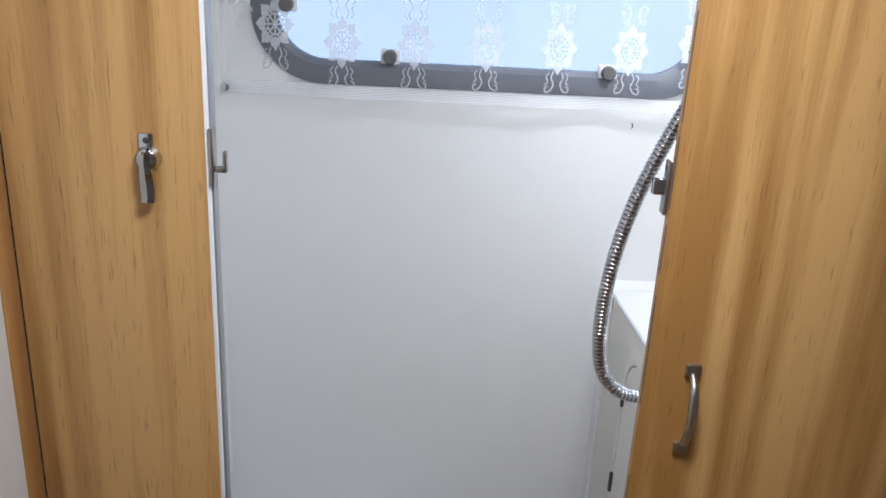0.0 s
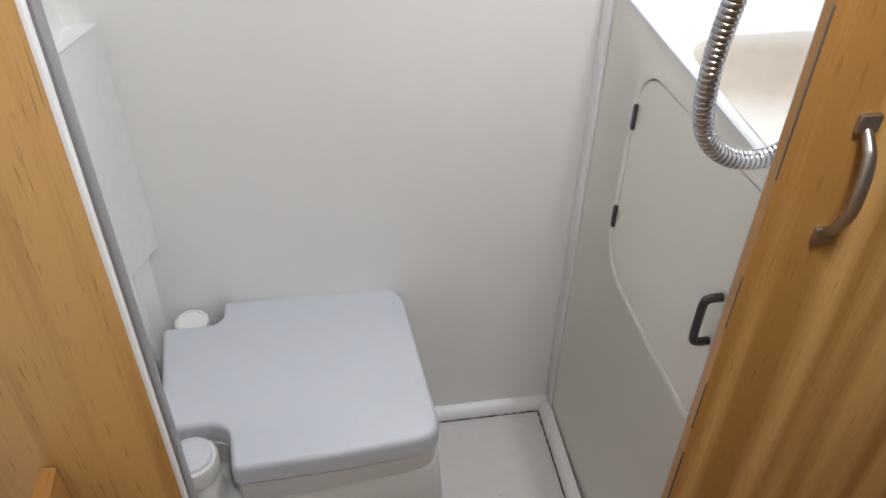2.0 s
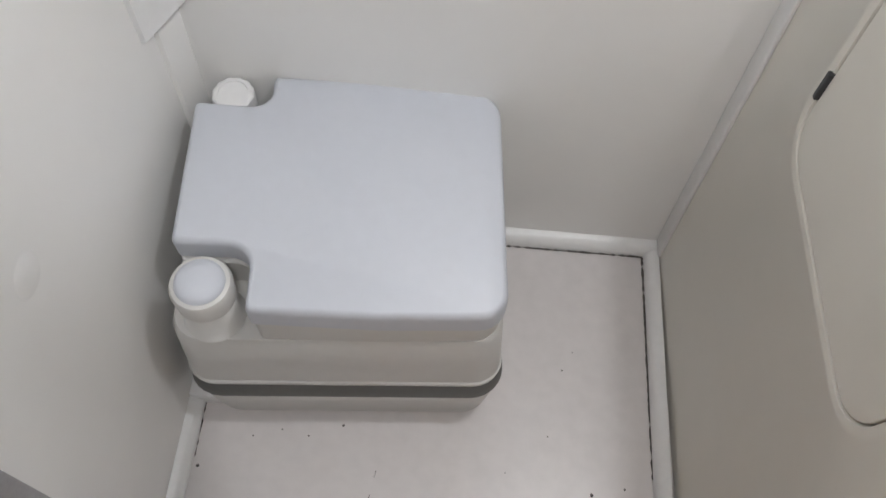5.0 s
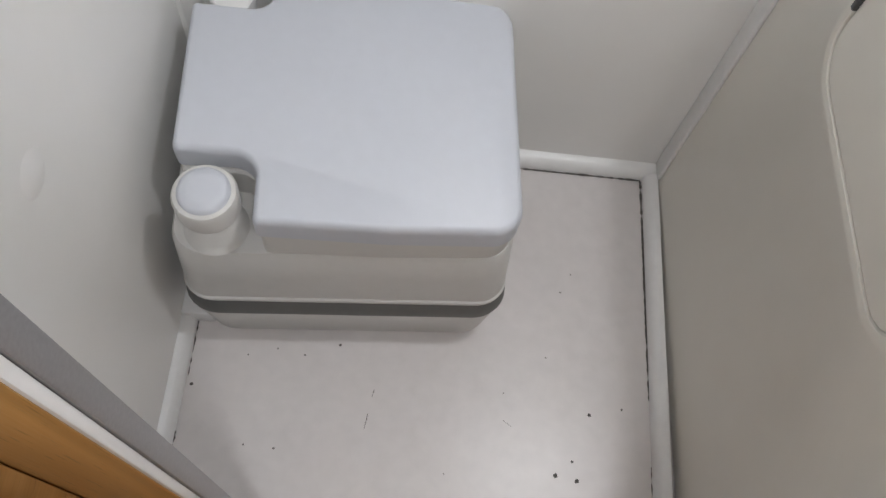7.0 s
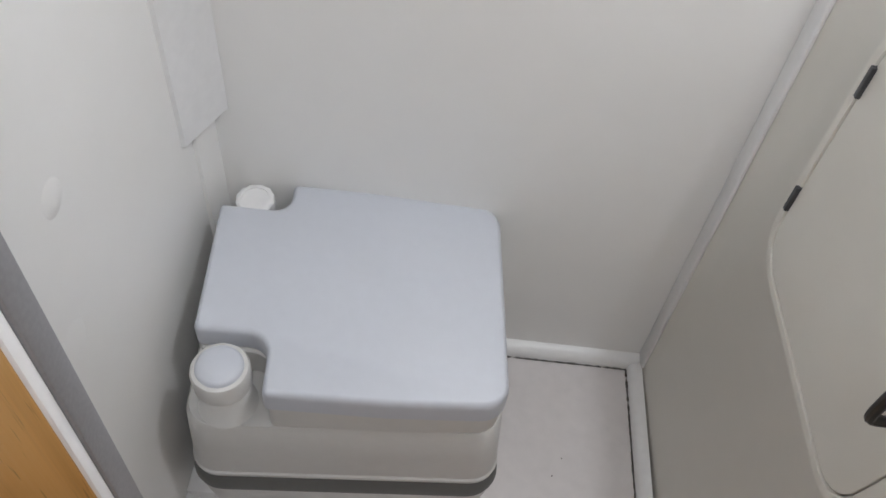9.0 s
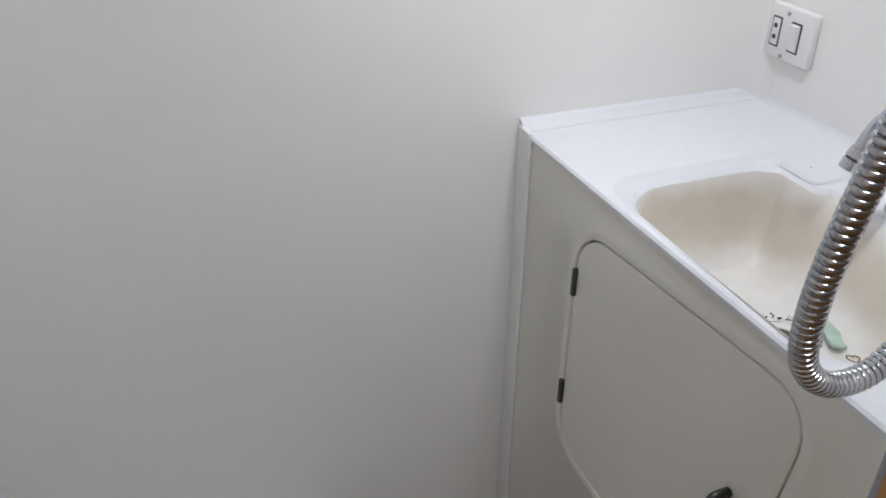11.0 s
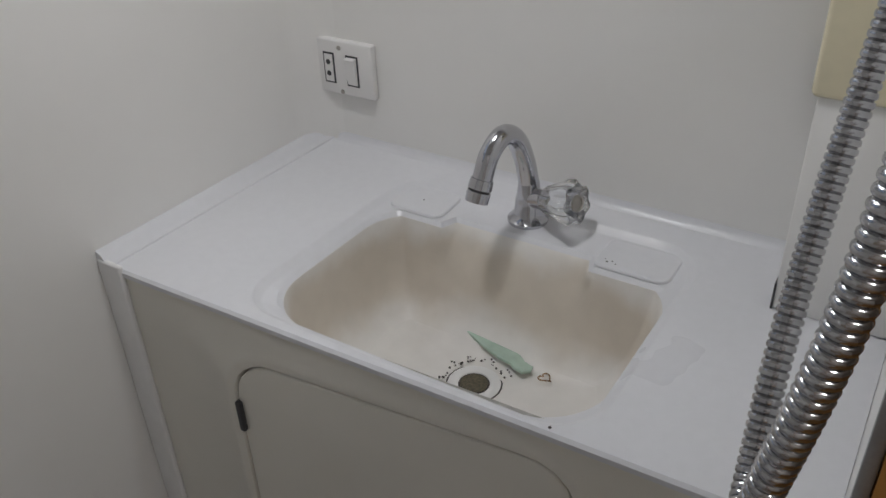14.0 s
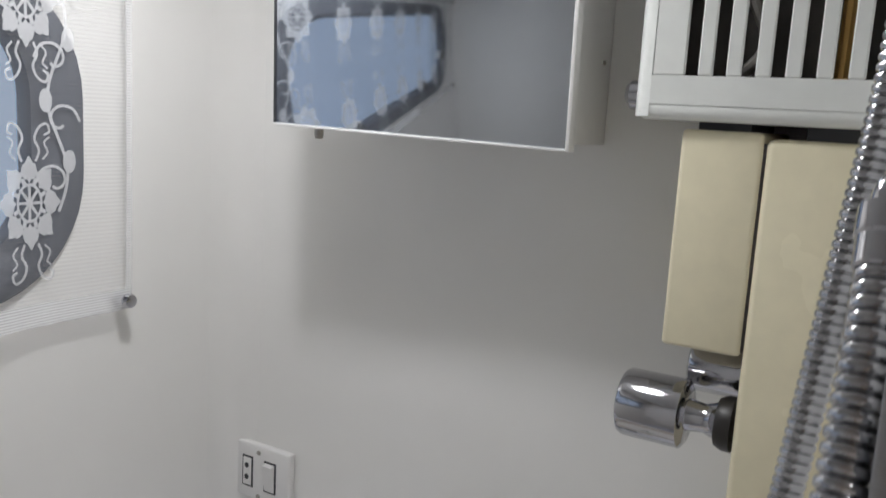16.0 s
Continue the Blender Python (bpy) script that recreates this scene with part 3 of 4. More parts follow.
def notch_outline(g, cut_front, cut_back, r=0.04):
    """The toilet seen from above with the corners for the pump and the filler cap cut away."""
    x0, y0, x1, y1 = -TX - g, -TY - g, TX + g, TY + g
    pts = []

    def arc(cx, cy, rad, a0, a1, n=6):
        for i in range(n + 1):
            a = radians(a0 + (a1 - a0) * i / n)
            pts.append((cx + rad * math.cos(a), cy + rad * math.sin(a)))

    fx, fy = cut_front
    bx, by = cut_back
    arc(x1 - r, y1 - r, r, 0, 90)
    pts.append((0.5 * (x0 + bx + x1), y1 + 0.004))
    arc(x0 + bx + 0.010, y1 - 0.010, 0.010, 90, 180, 4)
    arc(x0 + bx - 0.03, y1 - by + 0.03, 0.03, 0, -90)
    arc(x0 + 0.010, y1 - by - 0.010, 0.010, 90, 180, 4)
    arc(x0 + 0.010, y0 + fy + 0.010, 0.010, 180, 270, 4)
    arc(x0 + fx - 0.035, y0 + fy - 0.035, 0.035, 90, 0)
    arc(x0 + fx + 0.010, y0 + 0.010, 0.010, 180, 270, 4)
    pts.append((0.5 * (x0 + fx + x1), y0 - 0.004))
    arc(x1 - r, y0 + r, r, 270, 360)
    return [(x, y + (0.020 * (0.5 - x / (2 * TX)) if y > 0 else 0.0)) for x, y in pts]


FC, BC = (0.108, 0.098), (0.110, 0.058)
body = notch_outline(-0.004, (0.108, 0.090), (0.104, 0.052))
part("water_tank", rings([on_z(rrect(-TX - 0.014 - g, -TY - g, TX + g, TY + g, 0.042, 6), z) for z, g in ((0.177, 0.008), (0.24, 0.005), (0.306, 0.001), (0.314, -0.003))]), TOILETLOW, wc, "off-white upper fresh-water tank", True)
part("seat_body", rings([on_z(body, 0.316), on_z(body, 0.362), on_z(inset(body, 0.003), 0.365)]), TOILETLOW, wc, "", True)
lid = notch_outline(0.0, FC, BC)
part("lid", rings([on_z(inset(lid, 0.004), 0.367), on_z(lid, 0.370), on_z(lid, 0.401), on_z(inset(lid, 0.001), 0.406), on_z(inset(lid, 0.003), 0.410), on_z(inset(lid, 0.006), 0.4125), on_z(inset(lid, 0.0085), 0.4135)]), TOILET, wc, "smooth light-grey closed lid", True, 50)
px, py = -TX + 0.047, -TY + 0.041
pump = part("bellows_pump", lathe((px, py, 0.316), (0, 0, 1), [(0, 0.044)] + [(0.008 + 0.0075 * k + d, 0.0385 - q) for k in range(7) for d, q in ((0, 0.0), (0.003, 0.003), (0.0055, 0.003))] + [(0.062, 0.041), (0.092, 0.042), (0.098, 0.039), (0.100, 0.034)], 36), TOILETLOW, wc, "ribbed white flush bellows", True)
part("pump_cap", lathe((px, py, 0.4155), (0, 0, 1), ((0, 0.034), (0.003, 0.033), (0.007, 0.028), (0.009, 0.018), (0.0095, 0.0)), 36), TOILET, pump, "translucent pump button", True)
cx, cy = -TX + 0.050, TY - 0.012
cap = bmesh.new()
n = 72
loops = []
for z, r, k in ((0.314, 0.031, 0), (0.392, 0.031, 1), (0.405, 0.0305, 1), (0.408, 0.0275, 0), (0.4085, 0.0225, 0), (0.4065, 0.022, 0), (0.4065, 0.002, 0)):
    loops.append([(cx + (r + 0.0012 * k * (i // 3 % 2)) * math.cos(2 * math.pi * i / n), cy + (r + 0.0012 * k * (i // 3 % 2)) * math.sin(2 * math.pi * i / n), z) for i in range(n)])
part("filler_cap", rings(loops, bm=cap), TRIM, wc, "white ribbed filler cap", True)
part("lid_seam", rings([on_z(inset(lid, 0.005), 0.3645), on_z(inset(lid, 0.005), 0.3675)]), GREYBAND, wc, "", True)

for ob in wc.children:
    if ob.name.split(".")[0] in ("lid", "lid_seam", "seat_body"):
        for v in ob.data.vertices:
            v.co.z -= 0.045 * v.co.x * min(1.0, max(0.0, (v.co.z - 0.316) / 0.04))

# ---- flat white box on the side wall above the toilet ----
wb = thing("corner_cover", "white boxed cover set across the room corner", "cover", (XL, -0.03, 0.566))
sec = [(XL, -0.001), (XL, -0.090), (XL + 0.006, -0.088), (-0.772, -0.007), (-0.767, -0.001)]
part("cover", rings([[(x, y, z) for x, y in q] for q, z in ((sec, 0.566), (sec, 0.986), (inset(sec[::-1], 0.003)[::-1], 0.991))]), TRIM, wb, smooth=20)
low = [(XL, -0.001), (XL, -0.052), (XL + 0.006, -0.050), (-0.790, -0.006), (-0.791, -0.001)]
part("lower_strip", rings([[(x, y, z) for x, y in low] for z in (0.037, 0.5655)]), WALL, wb, "narrow white corner strip", smooth=20)

# ---- washbasin cabinet ----
cab = thing("washbasin_cabinet", "cream moulded washbasin cabinet with a rounded hatch door", "cabinet", (0.19, -0.37, 0.0))
HATCH = []
for y, z in rrect(-0.582, 0.598, -0.180, 0.980, (0.060, 0.055, 0.055, 0.055), 8):
    up = (z - 0.598) / 0.382
    HATCH.append((y + 0.042 * (1 - up) * max(0.0, (-0.38 - y) / 0.20), z - (y + 0.38) * 0.075 * up))
cc = (-0.385, 0.79)
fr = [(-0.7655, 0.0), (-0.001, 0.0), (-0.001, 1.021), (-0.7655, 1.021)]
an = spread(fr, cc, 96)
o_out = resample(fr, cc, an)


def at_in(d):
    return resample(inset(HATCH, d), cc, an)


part("front_panel", rings([on_x(o_out, 0.0), on_x(at_in(-0.020), 0.0), on_x(at_in(-0.017), -0.0022), on_x(at_in(-0.010), -0.0030), on_x(at_in(-0.0025), -0.0022), on_x(at_in(-0.0012), 0.0), on_x(at_in(-0.001), 0.010), on_x(at_in(-0.001), 0.02), on_x(o_out, 0.02)], False, False), MOULD, cab, "cream moulded front with raised hatch rim", smooth=40)
hatch = part("door", rings([on_x(at_in(0.0010), 0.016), on_x(at_in(0.0010), 0.0), on_x(at_in(0.0022), -0.0012), on_x(at_in(0.006), -0.0018), on_x(at_in(0.14), -0.0018)]), MOULD, cab, "closed cream hatch door")
part("side_panel", box((0.030, -0.7655, 0.0), (XR, -0.75, 1.0)), MOULD, cab)
part("back_filler", box((0.021, -0.02, 0.0), (XR, -0.004, 1.0)), MOULD, cab)
for y, z in ((-0.183, 0.883), (-0.178, 0.692)):
    part("hinge", box((-0.002, y - 0.004, z - 0.021), (0.011, y + 0.0035, z + 0.021), 0.0015), INK, hatch, "small dark metal hinge")
hx = 0.011
hp = smooth_path([(hx, -0.514, 0.826), (hx - 0.016, -0.514, 0.825), (hx - 0.022, -0.514, 0.818), (hx - 0.023, -0.514, 0.786), (hx - 0.022, -0.514, 0.756), (hx - 0.016, -0.514, 0.749), (hx, -0.514, 0.748)], 5)
part("door_handle", tube(hp, 0.0058, 10), BLACK, hatch, "black plastic bow handle")

# ---- countertop with the moulded basin ----
top = thing("washbasin", "white moulded counter with a beige-stained washbasin", "washbasin", (0.19, -0.37, 1.012))
ZT = 1.03
bc = (0.165, -0.385)
ctr = [(0.018, -0.7655), (XR, -0.7655), (XR, -0.002), (-0.003, -0.002)]
an2 = spread(ctr, bc, 144)
c_out = resample(ctr, bc, an2)
recess = rrect(0.020, -0.578, 0.345, -0.185, (0.05, 0.05, 0.055, 0.055), 10)


def bowl(d):
    base = rrect(0.029 + d, -0.572 + d, 0.292 - d, -0.198 - d, max(0.07 - d * 0.3, 0.03), 10)
    pts = resample(base, bc, an2)
    res = []
    for x, y in pts:
        ledge = 0.020 if (y > -0.285 or y < -0.468) else 0.020 * min(1.0, max(0.0, (d - 0.004) / 0.010))
        res.append((min(x, 0.292 - d - ledge), y))
    return res


def rec(d):
    return resample(inset(recess, d), bc, an2)


part("counter_top", rings([on_z(c_out, 1.0215), on_z(c_out, 1.027), on_z([(x + 0.003 * (x < 0.05), y) for x, y in c_out], ZT), on_z(rec(-0.003), ZT), on_z(rec(0.0), ZT - 0.0015), on_z(rec(0.006), ZT - 0.007), on_z(rec(0.009), ZT - 0.008), on_z(bowl(-0.001), ZT - 0.0095), on_z(bowl(0.004), ZT - 0.014)], False, False), COUNTER, top, "white moulded countertop", smooth=28)
prof = [(0.004, 0.014), (0.006, 0.020), (0.009, 0.04), (0.014, 0.07), (0.022, 0.098), (0.034, 0.118), (0.050, 0.128)]
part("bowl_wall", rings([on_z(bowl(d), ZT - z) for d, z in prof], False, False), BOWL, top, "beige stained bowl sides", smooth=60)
dr = (0.168, -0.384)
fl = []
for k in range(7):
    q = k / 6
    edge = bowl(0.050)
    fl.append([(x + (dr[0] + 0.024 * math.cos(a) - x) * q, y + (dr[1] + 0.024 * math.sin(a) - y) * q, ZT - 0.128 - 0.010 * q ** 0.6) for (x, y), a in zip(edge, an2)])
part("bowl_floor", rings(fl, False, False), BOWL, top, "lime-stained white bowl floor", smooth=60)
zf = ZT - 0.138
drain = part("drain", lathe((dr[0], dr[1], zf - 0.004), (0, 0, 1), ((0, 0.031), (0.0052, 0.0305), (0.0062, 0.028), (0.0058, 0.019), (0.003, 0.0165), (-0.02, 0.0155)), 32), TRIM, top, "white plastic drain ring")
part("drain_gap", lathe((dr[0], dr[1], zf - 0.003), (0, 0, 1), ((0, 0.0325), (0.0036, 0.0325))), DIRT, drain, "dark open joint round the drain")
part("drain_hole", lathe((dr[0], dr[1], zf - 0.0038), (0, 0, 1), ((0, 0.0158), (0.0050, 0.0158))), DRAINDARK, drain, "rusty drain hole")
part("backsplash_bead", profile_run([(0.0, 0.0), (0.024, 0.0), (0.022, 0.004), (0.013, 0.006), (0.009, 0.012), (0.004, 0.015), (0.0, 0.016)], lambda p: (-0.003, -p[0], ZT - 0.002 + p[1]), lambda p: (XR - 0.004, -p[0], ZT - 0.002 + p[1])), COUNTER, top, "white raised bead along the wall", smooth=50)
part("side_bead", profile_run([(0.0, 0.0), (0.012, 0.0), (0.007, 0.002), (0.002, 0.007), (0.0, 0.012)], lambda p: (XR - p[0], -0.03, ZT - 0.001 + p[1]), lambda p: (XR - p[0], -0.7655, ZT - 0.001 + p[1])), COUNTER, top, smooth=70)
for y0, y1 in ((-0.273, -0.196), (-0.557, -0.470)):
    dish = rrect(0.274, y0, 0.337, y1, 0.014, 5)
    part("soap_dish", rings([on_z(dish, ZT - 0.0085), on_z(inset(dish, 0.002), ZT - 0.0066), on_z(inset(dish, 0.005), ZT - 0.0062), on_z(inset(dish, 0.008), ZT - 0.0066), on_z(inset(dish, 0.011), ZT - 0.0067)], False, True), COUNTER, top, "shallow moulded soap dish")
bm = bmesh.new()
rnd = random.Random(5)
for k in range(60):
    a, q = rnd.uniform(-0.9, 3.6), rnd.choice((0.0335, 0.035, 0.0365, 0.040, 0.043))
    x, y, s = dr[0] + q * math.cos(a), dr[1] + q * math.sin(a), rnd.uniform(0.0006, 0.0016)
    bmesh.ops.create_icosphere(bm, subdivisions=1, radius=s, matrix=Matrix.Translation((x, y, zf + 0.0045)))
for x, y, z, s in ((0.019, -0.547, ZT, 0.0017), (0.285, -0.485, ZT - 0.0065, 0.0012), (0.288, -0.490, ZT - 0.0065, 0.0009), (0.290, -0.481, ZT - 0.0065, 0.0008), (0.284, -0.495, ZT - 0.0065, 0.0008), (0.305, -0.232, ZT - 0.0065, 0.0009), (0.12, -0.27, ZT - 0.131, 0.001)):
    bmesh.ops.create_icosphere(bm, subdivisions=1, radius=s, matrix=Matrix.Translation((x, y, z)))
tagged(new("basin_grime", mesh_of("basin_grime", bm, DIRT)), "dark grime specks round the drain", "dirt", "", "stuff")

# ---- green strap lying in the bowl ----
strap = thing("sink_plug_strap", "pale green plastic strap beside a rust stain in the bowl", "strap", (0.225, -0.36, 0.895))
outl = [(0.0, -0.003), (0.010, -0.008), (0.030, -0.0095), (0.055, -0.0125), (0.080, -0.0130), (0.096, -0.0100), (0.104, -0.0125), (0.116, -0.0115), (0.120, -0.002), (0.116, 0.006), (0.104, 0.005), (0.092, 0.010), (0.060, 0.010), (0.030, 0.006), (0.010, 0.004)]
sm = Matrix.Translation((0.244, -0.321, 0.9035)) @ Matrix.Rotation(radians(-107), 4, "Z") @ Matrix.Rotation(radians(-6), 4, "X") @ Matrix.Rotation(radians(1.0), 4, "Y")
part("strap", rings([[sm @ Vector((x, y, z)) for x, y in o] for o, z in ((outl, 0.0), (outl, 0.003), (inset(outl, 0.0015), 0.004))]), PALEGREEN, strap)
# heart-shaped rust stain, modelled as a thin raised loop
heart = [(0.0006 * 16 * math.sin(a) ** 3, 0.0006 * (13 * math.cos(a) - 5 * math.cos(2 * a) - 2 * math.cos(3 * a) - math.cos(4 * a))) for a in (2 * math.pi * k / 36 for k in range(37))]
part("ring", tube([sm @ Vector((0.137 - 0.8 * v, 0.004 + 0.8 * u, 0.0012)) for u, v in heart], lambda q: 0.0006 + 0.0005 * math.sin(q * 41) ** 2, 6), RUST, strap, "heart-shaped rust stain modelled as a thin loop")

# ---- tap ----
tap = thing("basin_tap", "chrome swan-neck basin tap with clear fluted knob", "tap", (0.325, -0.372, ZT - 0.008))
tx, ty, tz = 0.328, -0.366, ZT - 0.009
part("base", lathe((tx, ty, tz), (0, 0, 1), ((0, 0.0245), (0.004, 0.0245), (0.007, 0.020), (0.012, 0.0165), (0.030, 0.0155), (0.034, 0.014), (0.052, 0.0125), (0.058, 0.0095)), 28), CHROME, tap)
sp = smooth_path([(tx, ty, tz + 0.05), (tx - 0.006, ty + 0.003, tz + 0.080), (tx - 0.022, ty + 0.006, tz + 0.112), (tx - 0.045, ty + 0.010, tz + 0.125), (tx - 0.067, ty + 0.014, tz + 0.111), (tx - 0.080, ty + 0.017, tz + 0.082)], 7)
part("spout", tube(sp, lambda q: 0.0122 - 0.001 * q, 18), CHROME, tap)
dirv = (Vector(sp[-1]) - Vector(sp[-3])).normalized()
part("aerator", lathe(sp[-1] - dirv * 0.004, dirv, ((0, 0.0128), (0.011, 0.0136), (0.0115, 0.0118), (0.0115, 0.0)), 24), CHROME, tap)
part("aerator_gap", lathe(sp[-1] + dirv * 0.0070, dirv, ((0, 0.0120), (0.0030, 0.0120))), INK, tap, "black rubber ring")
part("aerator_tip", lathe(sp[-1] + dirv * 0.0098, dirv, ((0, 0.0134), (0.012, 0.0130), (0.012, 0.009), (0.006, 0.008)), 24), CHROME, tap)
kd = Vector((-0.24, -0.93, 0.26)).normalized()
k0 = Vector((tx, ty, tz + 0.030))
part("valve_neck", lathe(k0, kd, ((0.008, 0.012), (0.028, 0.012), (0.030, 0.009), (0.040, 0.009)), 20), CHROME, tap)
u, w = frame_axes(kd)
loops = []
for s, r, f in ((0.022, 0.010, 0.0), (0.030, 0.0155, 0.0006), (0.052, 0.0205, 0.0018), (0.062, 0.0235, 0.0028), (0.070, 0.0240, 0.0030), (0.074, 0.0215, 0.002)):
    loops.append([k0 + kd * s + (u * math.cos(a) + w * math.sin(a)) * (r + f * math.cos(7 * a)) for a in (2 * math.pi * k / 56 for k in range(56))])
knob = part("knob", rings(loops), CLEARKNOB, tap, "clear fluted acrylic knob")
part("knob_button", lathe(k0 + kd * 0.0735, kd, ((0, 0.0100), (0.0025, 0.0095), (0.0025, 0.0070), (0.001, 0.0065), (0.001, 0.0))), STEELDULL, knob, "grey metal button")

# ---- switch plate ----
sw = thing("switch_plate", "white wall plate with a two-pin socket and rocker switch", "switch", (XR, -0.052, 1.138))
SY0, SY1, SZ0, SZ1 = -0.106, -0.008, 1.102, 1.178
part("plate", box((XR - 0.011, SY0, SZ0), (XR, SY1, SZ1), 0.003, 3), WHITEPL, sw)
xs = XR - 0.011
sock = part("socket", box((xs - 0.0008, -0.043, 1.117), (xs + 0.002, -0.024, 1.160), 0.001), INK, sw, "dark-framed two-pin socket")
part("socket_face", box((xs - 0.0016, -0.0405, 1.1195), (xs + 0.001, -0.0265, 1.1575), 0.0006), WHITEPL, sock)
for z in (1.131, 1.147):
    part("pin_hole", lathe((xs - 0.0019, -0.0335, z), (-1, 0, 0), ((0, 0.0036), (0.0004, 0.0036))), INK, sock, "dark pin hole")
rock = part("switch_frame", box((xs - 0.0008, -0.083, 1.117), (xs + 0.002, -0.062, 1.160), 0.001), INK, sw, "dark switch surround")
bm = rings([[(xs - 0.001, -0.0805, 1.1195), (xs - 0.001, -0.0645, 1.1195), (xs - 0.001, -0.0645, 1.1575), (xs - 0.001, -0.0805, 1.1575)], [(xs - 0.0025, -0.080, 1.121), (xs - 0.0025, -0.065, 1.121), (xs - 0.0075, -0.065, 1.156), (xs - 0.0075, -0.080, 1.156)]])
part("rocker", bm, WHITEPL, rock, "white rocker")
for z in (1.107, 1.168):
    part("screw", lathe((xs, -0.0525, z), (-1, 0, 0), ((0, 0.0032), (0.001, 0.003), (0.0012, 0.0))), STEELDULL, sw, "dark screw head")

# ---- mirror cabinet ----
mc = thing("mirror_cabinet", "small white wall cabinet with a frameless mirror front", "cabinet", (XR, -0.34, 1.59))


def leaning(bm):
    """The cabinet's front leans out at the top and runs out of square."""
    for v in bm.verts:
        if v.co.x < 0.34:
            v.co.x += -0.026 * (v.co.z - 1.598) - 0.047 * (v.co.y + 0.188)
        v.co.z += 0.018 * (v.co.y + 0.188)
    return bm


part("body", leaning(box((0.260, -0.484, 1.603), (XR, -0.197, 1.88), 0.002)), WHITEPL, mc, "white cabinet body")
part("mirror_door", leaning(box((0.249, -0.497, 1.601), (0.256, -0.188, 1.88), 0.001)), MIRROR, mc, "mirror glass")
part("door_back", leaning(box((0.2562, -0.497, 1.601), (0.2595, -0.188, 1.88), 0.0008)), WHITEPL, mc, "white door panel behind the mirror")
part("mirror_edge_strip", leaning(box((0.2475, -0.4975, 1.5985), (0.2595, -0.1875, 1.6008), 0.0008)), WHITEPL, mc, "thin white bottom strip")
part("mirror_edge", leaning(box((0.2475, -0.5010, 1.5985), (0.2595, -0.4973, 1.88), 0.0008)), WHITEPL, mc, "white side strip")
part("edge_seal", leaning(box((0.2480, -0.1878, 1.601), (0.2580, -0.1865, 1.88))), INK, mc, "dark edge of the mirror")
part("cabinet_screw", lathe((0.300, -0.203, 1.586), (0, 0, 1), ((0, 0.004), (0.004, 0.005), (0.018, 0.005))), STEELDULL, mc, "dark screw under the cabinet")
part("hinge_pin", lathe((0.372, -0.4835, 1.675), (0, -1, 0), ((0, 0.0025), (0.002, 0.002), (0.0022, 0.0))), STEELDULL, mc)

# ---- pipe duct with cream covers ----
duct = thing("pipe_duct", "cream painted pipe duct box standing on the counter", "duct", (0.33, -0.70, ZT))
DX = 0.272
part("lower_box", box((DX + 0.004, -0.7655, ZT + 0.001), (XR, -0.660, 1.2495), 0.002), WALL, duct, "off-white lower duct box")
part("upper_box", box((DX, -0.7655, 1.249), (XR, -0.654, 1.614), 0.006, 3), CREAM, duct, "yellowed cream upper cover")
part("front_cover", box((DX + 0.001, -0.6525, 1.443), (XR, -0.590, 1.618), 0.004, 3), CREAM, duct, "yellowed cream front cover")
part("joint", box((DX + 0.0035, -0.6545, 1.447), (DX + 0.02, -0.6522, 1.61)), DIRT, duct, "dark joint between the covers")
part("caulk_edge", box((XR - 0.0035, -0.5905, 1.46), (XR - 0.0005, -0.5885, 1.60)), DIRT, duct, "dark open edge along the wall")
bm = box((DX + 0.0035, -0.6555, 1.435), (DX + 0.02, -0.6540, 1.60))
part("joint", bm, DIRT, duct, "dark joint between the covers")
part("gap_edge", box((DX + 0.003, -0.6605, ZT + 0.0005), (DX + 0.03, -0.6585, ZT + 0.03)), INK, duct, "dark open edge at the foot")

# ---- shower mixer ----
mx = thing("shower_mixer", "chrome shower valve with round knobs on the duct", "valve", (0.31, -0.62, 1.385))
part("knob", lathe((0.296, -0.556, 1.381), (0, -1, 0), ((0, 0.0), (0.0, 0.023), (0.002, 0.0275), (0.006, 0.0295), (0.054, 0.0295), (0.057, 0.025), (0.0575, 0.0)), 36), CHROME, mx)
part("neck", lathe((0.296, -0.613, 1.381), (0, -1, 0), ((0, 0.014), (0.014, 0.012), (0.022, 0.015), (0.026, 0.018)), 28), CHROME, mx)
part("washer", lathe((0.296, -0.638, 1.381), (0, -1, 0), ((0, 0.020), (0.006, 0.023), (0.013, 0.023)), 28), BLACK, mx, "black rubber washer")
part("outlet_stub", lathe((0.345, -0.601, 1.413), (0, -1, 0), ((0, 0.0), (0.0, 0.019), (0.002, 0.0225), (0.006, 0.024), (0.053, 0.024)), 32), CHROME, mx)

# ---- gas water heater ----
wh = thing("water_heater", "white enamelled gas water heater with slotted side vents", "heater", (0.31, -0.66, 1.62))
HX0, HY0, HY1, HZ0, HZ1 = 0.260, -0.755, -0.552, 1.624, 1.915
slots = [-0.596 - 0.0208 * k for k in range(7)]
SZ, SW = 1.658, 0.0048
side = bmesh.new()
edges = [HY1 - 0.014] + [v for s in slots for v in (s + SW, s - SW)] + [HY0]
for a, b in zip(edges[::2], edges[1::2]):
    box((HX0, b, SZ), (HX0 + 0.004, a, HZ1 - 0.02), 0.0012, 1, side)
box((HX0, HY0, HZ0 + 0.012), (HX0 + 0.004, HY1 - 0.014, SZ), 0, 1, side)
part("vent_panel", side, ENAMEL, wh, "slotted white side panel")
